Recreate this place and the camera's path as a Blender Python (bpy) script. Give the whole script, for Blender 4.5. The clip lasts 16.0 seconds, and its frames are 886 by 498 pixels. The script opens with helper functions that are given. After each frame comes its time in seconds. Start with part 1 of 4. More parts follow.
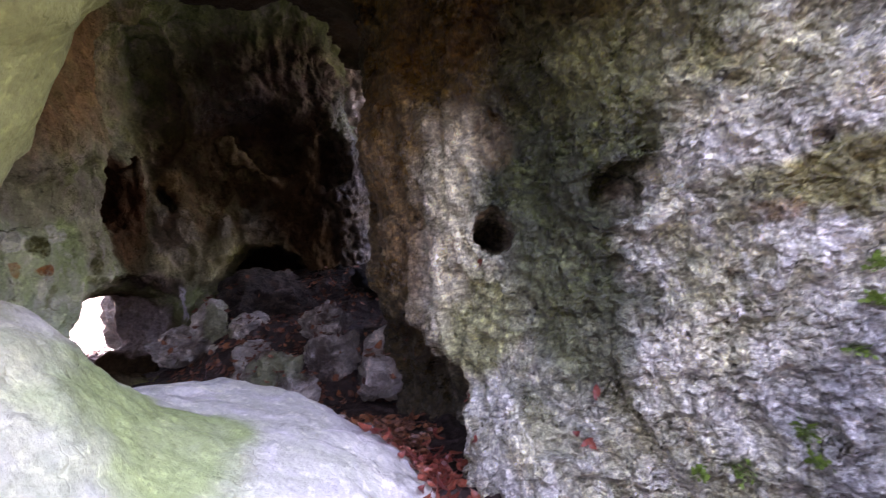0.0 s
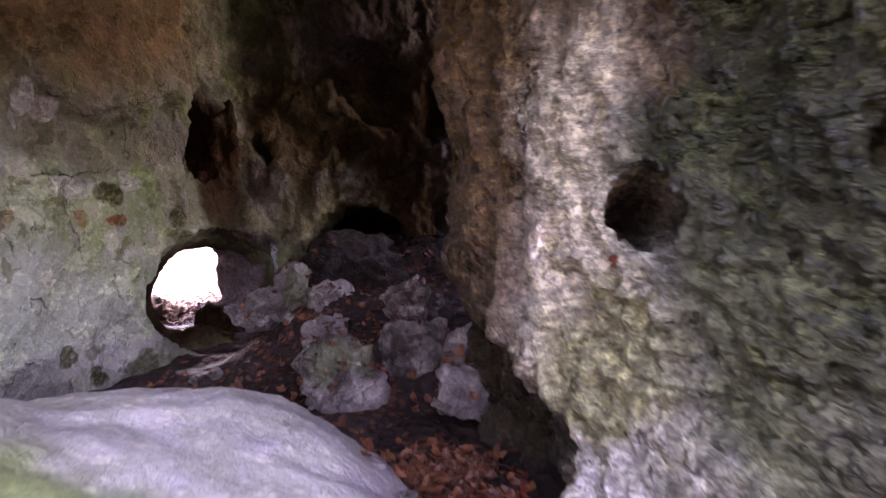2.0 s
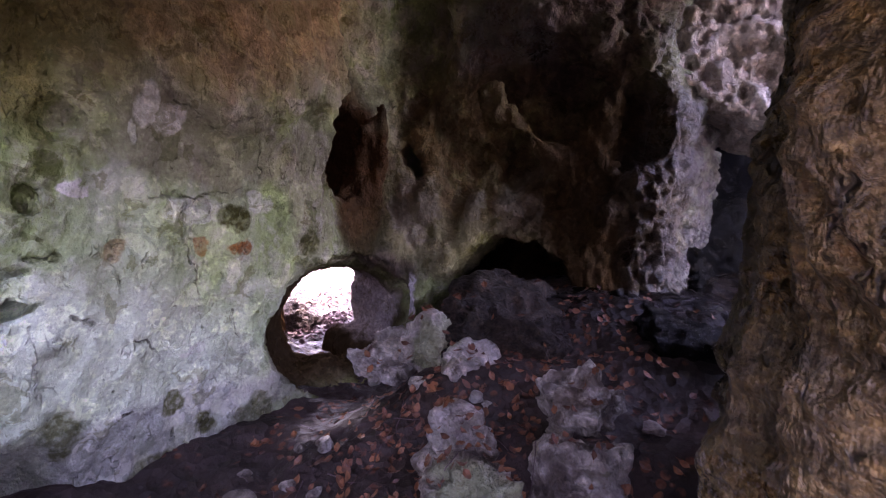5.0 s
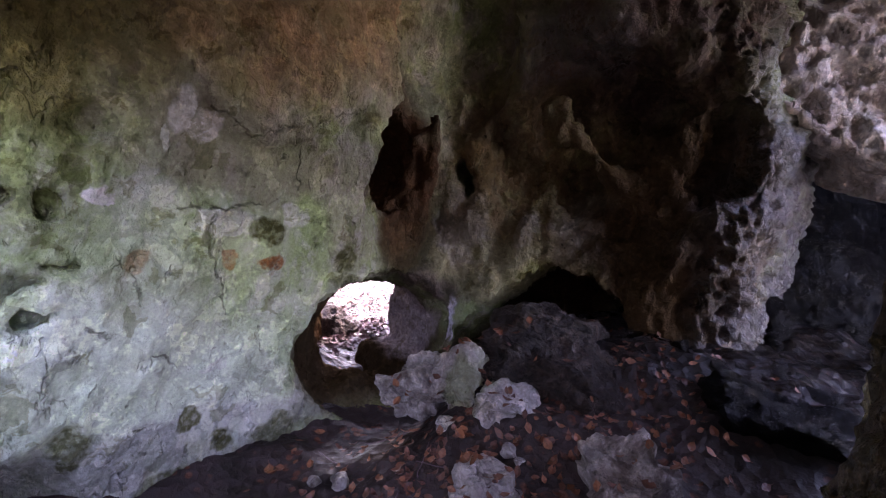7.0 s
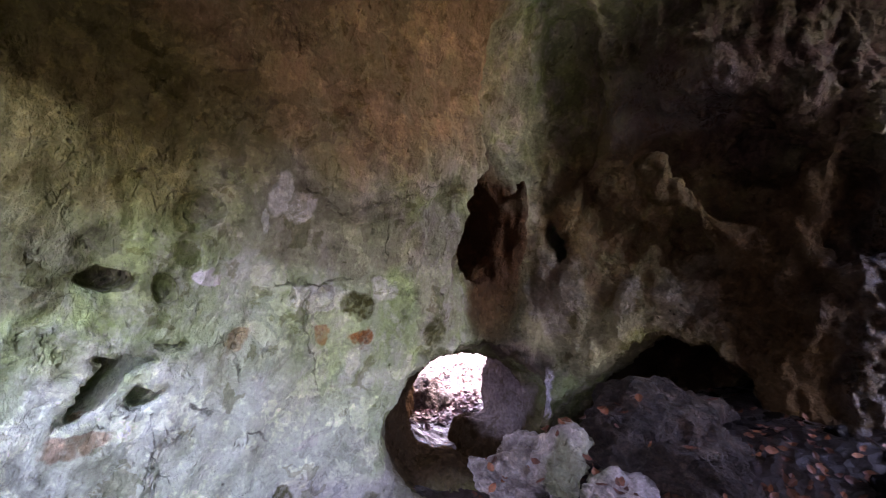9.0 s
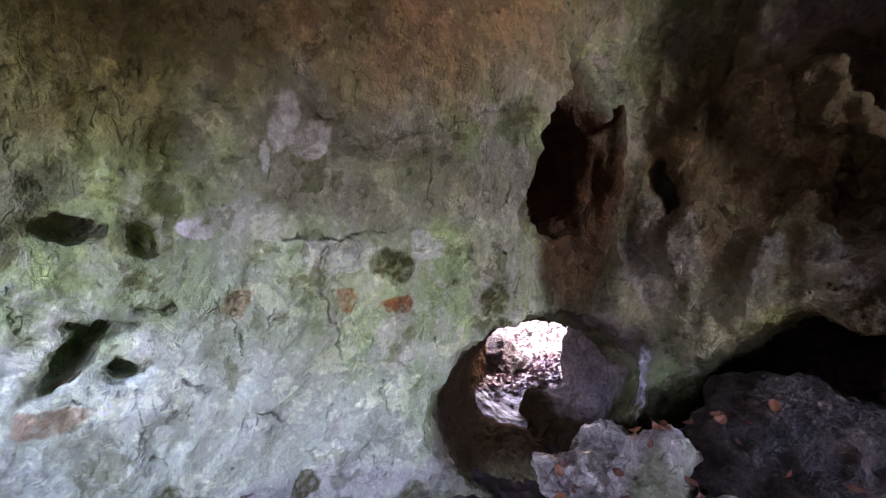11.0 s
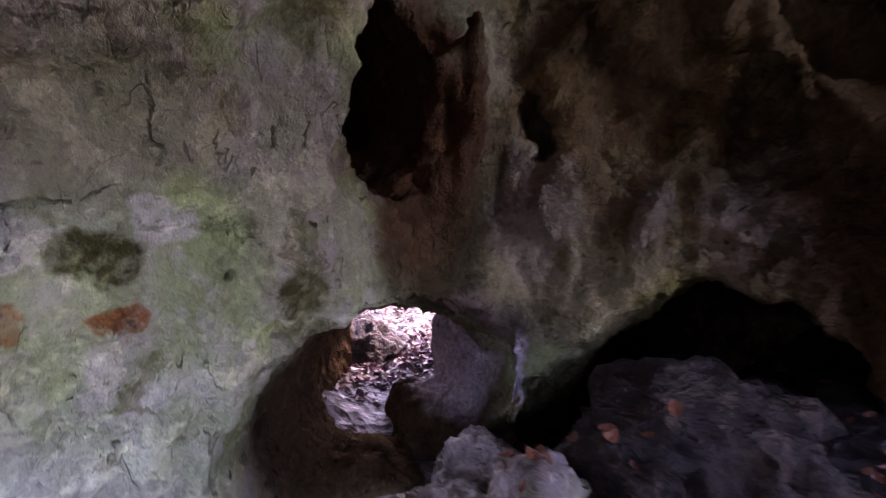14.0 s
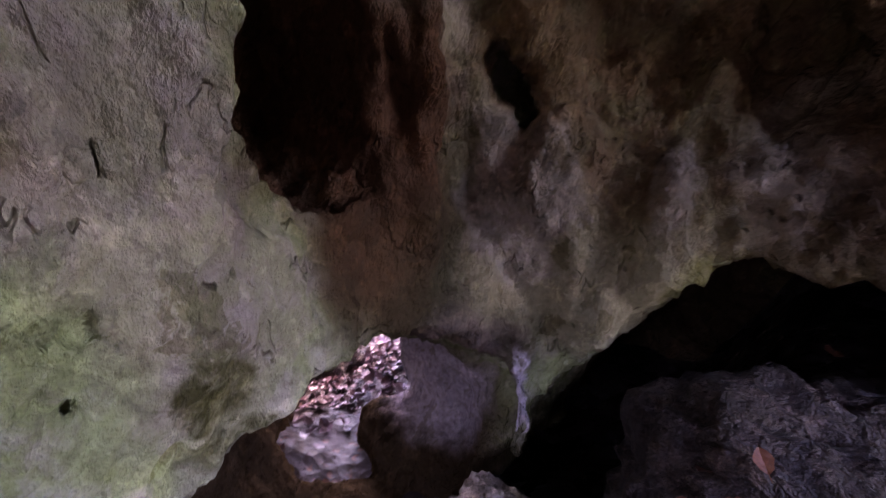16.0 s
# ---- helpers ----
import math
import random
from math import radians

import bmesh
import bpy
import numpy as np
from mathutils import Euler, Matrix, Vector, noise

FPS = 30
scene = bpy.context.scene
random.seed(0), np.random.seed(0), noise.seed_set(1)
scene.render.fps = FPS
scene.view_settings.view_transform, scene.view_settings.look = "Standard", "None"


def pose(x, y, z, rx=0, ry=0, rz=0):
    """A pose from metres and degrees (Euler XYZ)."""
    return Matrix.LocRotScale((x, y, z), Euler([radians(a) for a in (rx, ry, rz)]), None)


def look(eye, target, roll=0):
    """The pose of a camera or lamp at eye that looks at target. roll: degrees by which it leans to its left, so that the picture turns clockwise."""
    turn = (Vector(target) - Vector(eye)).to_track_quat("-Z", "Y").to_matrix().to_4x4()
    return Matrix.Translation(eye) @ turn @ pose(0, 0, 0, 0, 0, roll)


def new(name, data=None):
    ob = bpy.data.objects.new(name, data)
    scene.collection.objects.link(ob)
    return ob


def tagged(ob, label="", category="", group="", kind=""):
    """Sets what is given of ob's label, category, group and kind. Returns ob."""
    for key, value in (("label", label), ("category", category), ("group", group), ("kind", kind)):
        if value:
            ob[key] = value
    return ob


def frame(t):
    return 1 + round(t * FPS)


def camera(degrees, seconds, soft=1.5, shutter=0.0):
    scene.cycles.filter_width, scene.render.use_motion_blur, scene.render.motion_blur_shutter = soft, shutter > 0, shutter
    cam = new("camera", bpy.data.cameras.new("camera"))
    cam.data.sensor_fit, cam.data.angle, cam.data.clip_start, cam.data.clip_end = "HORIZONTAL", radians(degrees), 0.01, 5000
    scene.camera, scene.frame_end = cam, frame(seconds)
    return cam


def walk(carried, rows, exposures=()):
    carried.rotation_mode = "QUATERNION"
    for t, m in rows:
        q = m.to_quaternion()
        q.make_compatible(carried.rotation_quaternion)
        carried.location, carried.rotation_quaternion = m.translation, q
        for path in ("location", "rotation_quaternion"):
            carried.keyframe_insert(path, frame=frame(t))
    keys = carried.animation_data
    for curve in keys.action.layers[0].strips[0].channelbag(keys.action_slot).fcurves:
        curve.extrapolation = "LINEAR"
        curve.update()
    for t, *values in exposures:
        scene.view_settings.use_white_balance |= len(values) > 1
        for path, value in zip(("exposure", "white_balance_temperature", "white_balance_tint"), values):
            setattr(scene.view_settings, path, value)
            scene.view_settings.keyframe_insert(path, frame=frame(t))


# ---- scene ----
cam = camera(86.1, 16.0, soft=1.2, shutter=0.5)
PATH = [
    (0, (0.052, 0.101, 1.348), (0.03, 2.1, 1.276), -3.2),
    (0.5, (0.111, 0.203, 1.302), (-0.078, 2.191, 1.198), -4.6),
    (1, (0.226, 0.448, 1.312), (-0.076, 2.418, 1.154), -4.2),
    (1.5, (0.273, 0.77, 1.368), (-0.131, 2.718, 1.157), -2.4),
    (1.7, (0.224, 0.829, 1.385), (-0.264, 2.75, 1.116), -1.4),
    (2, (0.108, 0.974, 1.367), (-0.443, 2.885, 1.154), -0.2),
    (2.5, (0.055, 1.184, 1.421), (-0.602, 3.068, 1.275), 2.2),
    (3, (-0.034, 1.32, 1.498), (-0.758, 3.18, 1.366), 4.8),
    (3.5, (-0.157, 1.453, 1.525), (-1.052, 3.233, 1.355), 5.1),
    (4, (-0.336, 1.599, 1.614), (-1.353, 3.308, 1.402), 4.9),
    (4.5, (-0.388, 1.651, 1.66), (-1.433, 3.334, 1.391), 5.0),
    (4.7, (-0.392, 1.682, 1.654), (-1.445, 3.361, 1.383), 4.8),
    (6.8, (-0.534, 1.95, 1.814), (-1.781, 3.487, 1.521), 9.7),
    (7, (-0.544, 1.956, 1.799), (-1.783, 3.496, 1.495), 9.2),
    (7.5, (-0.572, 1.956, 1.824), (-1.825, 3.496, 1.582), 7.9),
    (8, (-0.574, 1.963, 1.84), (-1.888, 3.466, 1.728), 6.7),
    (8.5, (-0.586, 1.972, 1.834), (-2.014, 3.37, 1.764), 5.9),
    (9, (-0.592, 2.03, 1.807), (-2.143, 3.29, 1.73), 6.0),
    (9.5, (-0.719, 2.17, 1.784), (-2.321, 3.364, 1.689), 6.6),
    (10, (-0.876, 2.344, 1.745), (-2.525, 3.468, 1.616), 5.8),
    (12.3, (-1.02, 2.763, 1.884), (-2.762, 3.537, 1.278), 5.0),
    (12.5, (-1.119, 2.85, 1.879), (-2.819, 3.741, 1.318), 5.2),
    (13, (-1.148, 2.957, 1.85), (-2.76, 4.038, 1.365), 6.3),
    (13.5, (-1.135, 3.081, 1.819), (-2.644, 4.329, 1.41), 6.9),
    (14, (-1.348, 3.105, 1.73), (-2.815, 4.387, 1.28), 5.4),
    (14.5, (-1.633, 3.092, 1.731), (-3.048, 4.415, 1.234), 2.8),
    (15, (-1.66, 3.217, 1.781), (-2.919, 4.695, 1.3), 1.7),
    (15.5, (-1.759, 3.31, 1.769), (-2.94, 4.855, 1.303), -1.0),
    (16, (-1.783, 3.399, 1.782), (-3.049, 4.817, 1.161), -0.3),
]
EXPOSURES = [(0, 3.9, 8400, 46), (0.6, 3.8, 8400, 48), (1, 3.9, 8400, 50), (2, 4.05, 8700, 62), (3.2, 4.3, 9200, 64), (4.5, 4.5, 7900, 62), (7, 4.4, 7600, 50), (8, 4.3, 7800, 52), (9, 4.8, 7800, 50), (10, 4.8, 7500, 46), (12.5, 4.4, 7500, 48), (13.3, 4.1, 7400, 60), (14.4, 4.2, 7400, 66), (15, 3.9, 7700, 74), (15.5, 4.3, 7500, 66), (16, 4.5, 7500, 66)]
walk(cam, [(t, look(eye, target, roll)) for t, eye, target, roll in PATH], EXPOSURES)

# ---- light ----
world = bpy.data.worlds.new("sky")
scene.world = world
world.use_nodes = True
wn = world.node_tree
sky = wn.nodes.new("ShaderNodeTexSky")
sky.sky_type, sky.sun_disc = "NISHITA", False
SUN_EL, SUN_AZ = radians(55), radians(-40)       # height, and turn from north (+y) towards east
sky.sun_elevation, sky.sun_rotation = SUN_EL, SUN_AZ
wn.links.new(sky.outputs[0], wn.nodes["Background"].inputs["Color"])
wn.nodes["Background"].inputs["Strength"].default_value = 0.15
sun = new("sun", bpy.data.lights.new("sun", "SUN"))
sun.data.energy, sun.data.angle, sun.data.color = 0.8, radians(15), (1.0, 0.96, 0.9)
toward = Vector((math.sin(SUN_AZ) * math.cos(SUN_EL), math.cos(SUN_AZ) * math.cos(SUN_EL), math.sin(SUN_EL)))
sun.matrix_world = look(toward * 30, (0, 0, 0))


# ---- solid shapes: distance fields, negative inside, turned into meshes ----
def lattice(seed):
    return np.random.RandomState(seed).rand(64, 64, 64).astype(np.float32)


LATTICE = lattice(7)


def vnoise(p, scale, off=0.0):
    """Smooth value noise in -1..1 at points p (n, 3)."""
    q = np.asarray(p, np.float32) * scale + off
    i = np.floor(q).astype(np.int64)
    f = q - i
    f = f * f * (3 - 2 * f)
    out = np.zeros(len(q), np.float32)
    for a in (0, 1):
        for b in (0, 1):
            for c in (0, 1):
                w = (f[:, 0] if a else 1 - f[:, 0]) * (f[:, 1] if b else 1 - f[:, 1]) * (f[:, 2] if c else 1 - f[:, 2])
                out += w * LATTICE[(i[:, 0] + a) % 64, (i[:, 1] + b) % 64, (i[:, 2] + c) % 64]
    return out * 2 - 1


def fbm(p, scale, octaves=4, gain=0.5, off=0.0):
    total, amp, s = 0.0, 1.0, scale
    for o in range(octaves):
        total = total + amp * vnoise(p, s, off + 17.3 * o)
        amp, s = amp * gain, s * 2.03
    return total


def cells(p, scale, off=0.0):
    """Distance to the nearest of scattered points, one in each cell."""
    q = np.asarray(p, np.float32) * scale + off
    i = np.floor(q).astype(np.int64)
    best = np.full(len(q), 9.0, np.float32)
    for a in (-1, 0, 1):
        for b in (-1, 0, 1):
            for c in (-1, 0, 1):
                j = i + (a, b, c)
                x, y, z = j[:, 0] % 64, j[:, 1] % 64, j[:, 2] % 64
                d = np.sqrt((j[:, 0] + LATTICE[x, y, z] - q[:, 0]) ** 2 + (j[:, 1] + LATTICE[y, z, x] - q[:, 1]) ** 2
                            + (j[:, 2] + LATTICE[z, x, y] - q[:, 2]) ** 2)
                best = np.minimum(best, d)
    return best


def smin(a, b, k):
    h = np.clip(0.5 + 0.5 * (b - a) / k, 0, 1)
    return b * (1 - h) + a * h - k * h * (1 - h)


def smax(a, b, k):
    return -smin(-a, -b, k)


class Solid:
    """A block of space in which rock is added and hollowed out."""

    def __init__(self, lo, hi, step):
        self.lo, self.step = np.array(lo, np.float32), step
        n = [int((b - a) / step) + 1 for a, b in zip(lo, hi)]
        self.ax = [lo[i] + step * np.arange(n[i], dtype=np.float32) for i in range(3)]
        self.f = np.full(n, 5.0, np.float32)

    def grid(self, box=None):
        s = [slice(None)] * 3
        if box is not None:
            s = [slice(int(np.searchsorted(self.ax[i], box[0][i])), int(np.searchsorted(self.ax[i], box[1][i]))) for i in range(3)]
        return tuple(s), np.meshgrid(*[self.ax[i][s[i]] for i in range(3)], indexing="ij", sparse=True)

    def add(self, fn, k=0.1):
        s, (x, y, z) = self.grid()
        self.f = smin(self.f, fn(x, y, z).astype(np.float32), k)
        return self

    def cut(self, fn, k=0.06, box=None):
        s, (x, y, z) = self.grid(box)
        if min(self.f[s].shape) > 0:
            self.f[s] = smax(self.f[s], -fn(x, y, z).astype(np.float32), k)
        return self

    def hollow(self, c, r, k=0.05, tilt=(0, 0, 0)):
        big = max(r) + 3 * k + 0.05
        return self.cut(egg(c, r, tilt), k, ([v - big for v in c], [v + big for v in c]))

    def lump(self, c, r, k=0.08, tilt=(0, 0, 0)):
        big = max(r) + 3 * k + 0.05
        s, (x, y, z) = self.grid(([v - big for v in c], [v + big for v in c]))
        if min(self.f[s].shape) > 0:
            self.f[s] = smin(self.f[s], egg(c, r, tilt)(x, y, z).astype(np.float32), k)
        return self

    def mesh(self, bumps=None, smooth=0):
        """Vertices and quads of the surface, the block's own sides closed; bumps(points, normals) moves points outwards."""
        f, h = self.f, self.step
        for i in range(3):
            for e in (0, -1):
                s = [slice(None)] * 3
                s[i] = e
                f[tuple(s)] = np.maximum(f[tuple(s)], 0.5 * h)
        s = f < 0
        c = np.zeros([n - 1 for n in f.shape], np.int8)
        corners = [(a, b, d) for a in (0, 1) for b in (0, 1) for d in (0, 1)]
        for a, b, d in corners:
            c += s[a:a + c.shape[0], b:b + c.shape[1], d:d + c.shape[2]]
        cell = np.argwhere((c > 0) & (c < 8))
        ids = np.full(c.shape, -1, np.int64)
        ids[tuple(cell.T)] = np.arange(len(cell))
        val = {k: f[cell[:, 0] + k[0], cell[:, 1] + k[1], cell[:, 2] + k[2]] for k in corners}
        total, count = np.zeros((len(cell), 3), np.float32), np.zeros((len(cell), 1), np.float32)
        for k in corners:
            for i in range(3):
                if k[i] == 0:
                    m = list(k)
                    m[i] = 1
                    v0, v1 = val[k], val[tuple(m)]
                    hit = (v0 < 0) != (v1 < 0)
                    t = np.where(hit, v0 / np.where(hit, v0 - v1, 1), 0)
                    place = np.tile(np.array(k, np.float32), (len(cell), 1))
                    place[:, i] = t
                    total += place * hit[:, None]
                    count += hit[:, None]
        verts = self.lo + (cell + total / count) * h
        quads = []
        for i in range(3):
            j, k = (i + 1) % 3, (i + 2) % 3
            a, b = [slice(None)] * 3, [slice(None)] * 3
            a[i], b[i] = slice(0, -1), slice(1, None)
            s0, s1 = s[tuple(a)], s[tuple(b)]
            e = np.argwhere(s0 != s1)
            e = e[(e[:, j] > 0) & (e[:, k] > 0) & (e[:, j] < f.shape[j] - 1) & (e[:, k] < f.shape[k] - 1)]
            ring = []
            for dj, dk in ((-1, -1), (0, -1), (0, 0), (-1, 0)):
                q = e.copy()
                q[:, j] += dj
                q[:, k] += dk
                ring.append(ids[tuple(q.T)])
            q = np.stack(ring, 1)
            flip = ~s0[tuple(e.T)]
            q[flip] = q[flip][:, ::-1]
            quads.append(q)
        quads = np.concatenate(quads)
        for _ in range(smooth):
            verts = relax(verts, quads)
        if bumps is not None:
            verts = verts + normals_of(verts, quads) * bumps(verts)[:, None]
        return verts, quads


def relax(verts, quads):
    total, count = np.zeros_like(verts), np.zeros((len(verts), 1), np.float32)
    for i in range(4):
        for o in (1, 3):
            np.add.at(total, quads[:, i], verts[quads[:, (i + o) % 4]])
            np.add.at(count, quads[:, i], 1)
    return verts * 0.4 + 0.6 * total / np.maximum(count, 1)


def normals_of(verts, quads):
    fn = np.cross(verts[quads[:, 2]] - verts[quads[:, 0]], verts[quads[:, 3]] - verts[quads[:, 1]])
    out = np.zeros_like(verts)
    for i in range(4):
        np.add.at(out, quads[:, i], fn)
    return out / np.maximum(np.linalg.norm(out, axis=1, keepdims=True), 1e-9)


def turn_of(tilt):
    return np.array(Euler([radians(a) for a in tilt]).to_matrix().inverted(), np.float32)


def egg(c, r, tilt=(0, 0, 0)):
    m = turn_of(tilt)

    def fn(x, y, z):
        x, y, z = x - c[0], y - c[1], z - c[2]
        u, v, w = (m[i, 0] * x + m[i, 1] * y + m[i, 2] * z for i in range(3))
        k0 = np.sqrt((u / r[0]) ** 2 + (v / r[1]) ** 2 + (w / r[2]) ** 2)
        k1 = np.sqrt((u / r[0] ** 2) ** 2 + (v / r[1] ** 2) ** 2 + (w / r[2] ** 2) ** 2)
        return k0 * (k0 - 1) / np.maximum(k1, 1e-4)
    return fn


def tube(a, b, r, r2=None):
    a, b = np.array(a, np.float32), np.array(b, np.float32)
    d, r2 = b - a, r if r2 is None else r2

    def fn(x, y, z):
        t = np.clip(((x - a[0]) * d[0] + (y - a[1]) * d[1] + (z - a[2]) * d[2]) / float(d @ d), 0, 1)
        return np.sqrt((x - a[0] - t * d[0]) ** 2 + (y - a[1] - t * d[1]) ** 2 + (z - a[2] - t * d[2]) ** 2) - (r + (r2 - r) * t)
    return fn


def plane(n, d):
    n = np.array(n, np.float32) / np.linalg.norm(n)
    return lambda x, y, z: n[0] * x + n[1] * y + n[2] * z - d


def block(lo, hi):
    def fn(x, y, z):
        q = [np.maximum(lo[i] - v, v - hi[i]) for i, v in enumerate((x, y, z))]
        return np.maximum(np.maximum(q[0], q[1]), q[2])
    return fn


def both(f, g, k=0.2):
    return lambda x, y, z: smax(f(x, y, z), g(x, y, z), k)


def mesh_object(name, verts, quads, material, parent=None):
    me = bpy.data.meshes.new(name)
    n, m, w = len(verts), len(quads), quads.shape[1]
    me.vertices.add(n)
    me.vertices.foreach_set("co", np.asarray(verts, np.float32).ravel())
    me.loops.add(m * w)
    me.loops.foreach_set("vertex_index", np.asarray(quads, np.int32).ravel())
    me.polygons.add(m)
    me.polygons.foreach_set("loop_start", np.arange(0, m * w, w, dtype=np.int32))
    me.polygons.foreach_set("use_smooth", np.ones(m, bool))
    me.update(calc_edges=True)
    me.validate()
    me.materials.append(material)
    ob = new(name, me)
    ob.parent = parent
    return ob


# ---- materials ----
class Nodes:
    """A short hand for shader nodes."""

    def __init__(self, name):
        self.mat = bpy.data.materials.new(name)
        self.mat.use_nodes = True
        self.tree = self.mat.node_tree
        self.bsdf = self.tree.nodes["Principled BSDF"]
        self.pos = self.tree.nodes.new("ShaderNodeNewGeometry").outputs["Position"]

    def put(self, socket, value):
        if isinstance(value, bpy.types.NodeSocket):
            self.tree.links.new(value, socket)
        elif socket.type == "RGBA" and len(value) == 3:
            socket.default_value = (*value, 1)
        else:
            socket.default_value = value

    def noise(self, scale, detail=4.0, rough=0.6, vector=None, distortion=0.0, kind="FBM"):
        n = self.tree.nodes.new("ShaderNodeTexNoise")
        n.noise_type = kind
        self.put(n.inputs["Vector"], self.pos if vector is None else vector)
        n.inputs["Scale"].default_value, n.inputs["Detail"].default_value = scale, detail
        n.inputs["Roughness"].default_value, n.inputs["Distortion"].default_value = rough, distortion
        return n.outputs["Fac"]

    def noise_colour(self, scale, detail=3.0):
        n = self.tree.nodes.new("ShaderNodeTexNoise")
        self.put(n.inputs["Vector"], self.pos)
        n.inputs["Scale"].default_value, n.inputs["Detail"].default_value = scale, detail
        return n.outputs["Color"]

    def voronoi(self, scale, feature="F1", vector=None, randomness=1.0):
        n = self.tree.nodes.new("ShaderNodeTexVoronoi")
        n.feature = feature
        self.put(n.inputs["Vector"], self.pos if vector is None else vector)
        n.inputs["Scale"].default_value, n.inputs["Randomness"].default_value = scale, randomness
        return n.outputs["Distance"]

    def ramp(self, value, a, b, lo=0.0, hi=1.0):
        n = self.tree.nodes.new("ShaderNodeMapRange")
        n.interpolation_type = "SMOOTHSTEP"
        for s, v in zip(n.inputs, (value, a, b, lo, hi)):
            self.put(s, v)
        return n.outputs[0]

    def math(self, op, a, b=0.0, c=0.0):
        n = self.tree.nodes.new("ShaderNodeMath")
        n.operation = op
        for s, v in zip(n.inputs, (a, b, c)):
            self.put(s, v)
        return n.outputs[0]

    def vec(self, op, a, b=(0, 0, 0)):
        n = self.tree.nodes.new("ShaderNodeVectorMath")
        n.operation = op
        self.put(n.inputs[0], a)
        self.put(n.inputs[1], b)
        return n.outputs["Value" if op in ("LENGTH", "DOT_PRODUCT") else "Vector"]

    def mix(self, fac, a, b, blend="MIX"):
        n = self.tree.nodes.new("ShaderNodeMix")
        n.data_type, n.blend_type = "RGBA", blend
        self.put(n.inputs["Factor"], fac)
        self.put(n.inputs["A"], a)
        self.put(n.inputs["B"], b)
        return n.outputs["Result"]

    def rich(self, col, saturation, gamma):
        h, g = self.tree.nodes.new("ShaderNodeHueSaturation"), self.tree.nodes.new("ShaderNodeGamma")
        h.inputs["Saturation"].default_value, g.inputs["Gamma"].default_value = saturation, gamma
        self.put(g.inputs["Color"], col)
        self.put(h.inputs["Color"], g.outputs[0])
        return h.outputs[0]

    def bump(self, height, strength, distance, normal=None):
        n = self.tree.nodes.new("ShaderNodeBump")
        n.inputs["Strength"].default_value, n.inputs["Distance"].default_value = strength, distance
        self.put(n.inputs["Height"], height)
        if normal is not None:
            self.put(n.inputs["Normal"], normal)
        return n.outputs["Normal"]


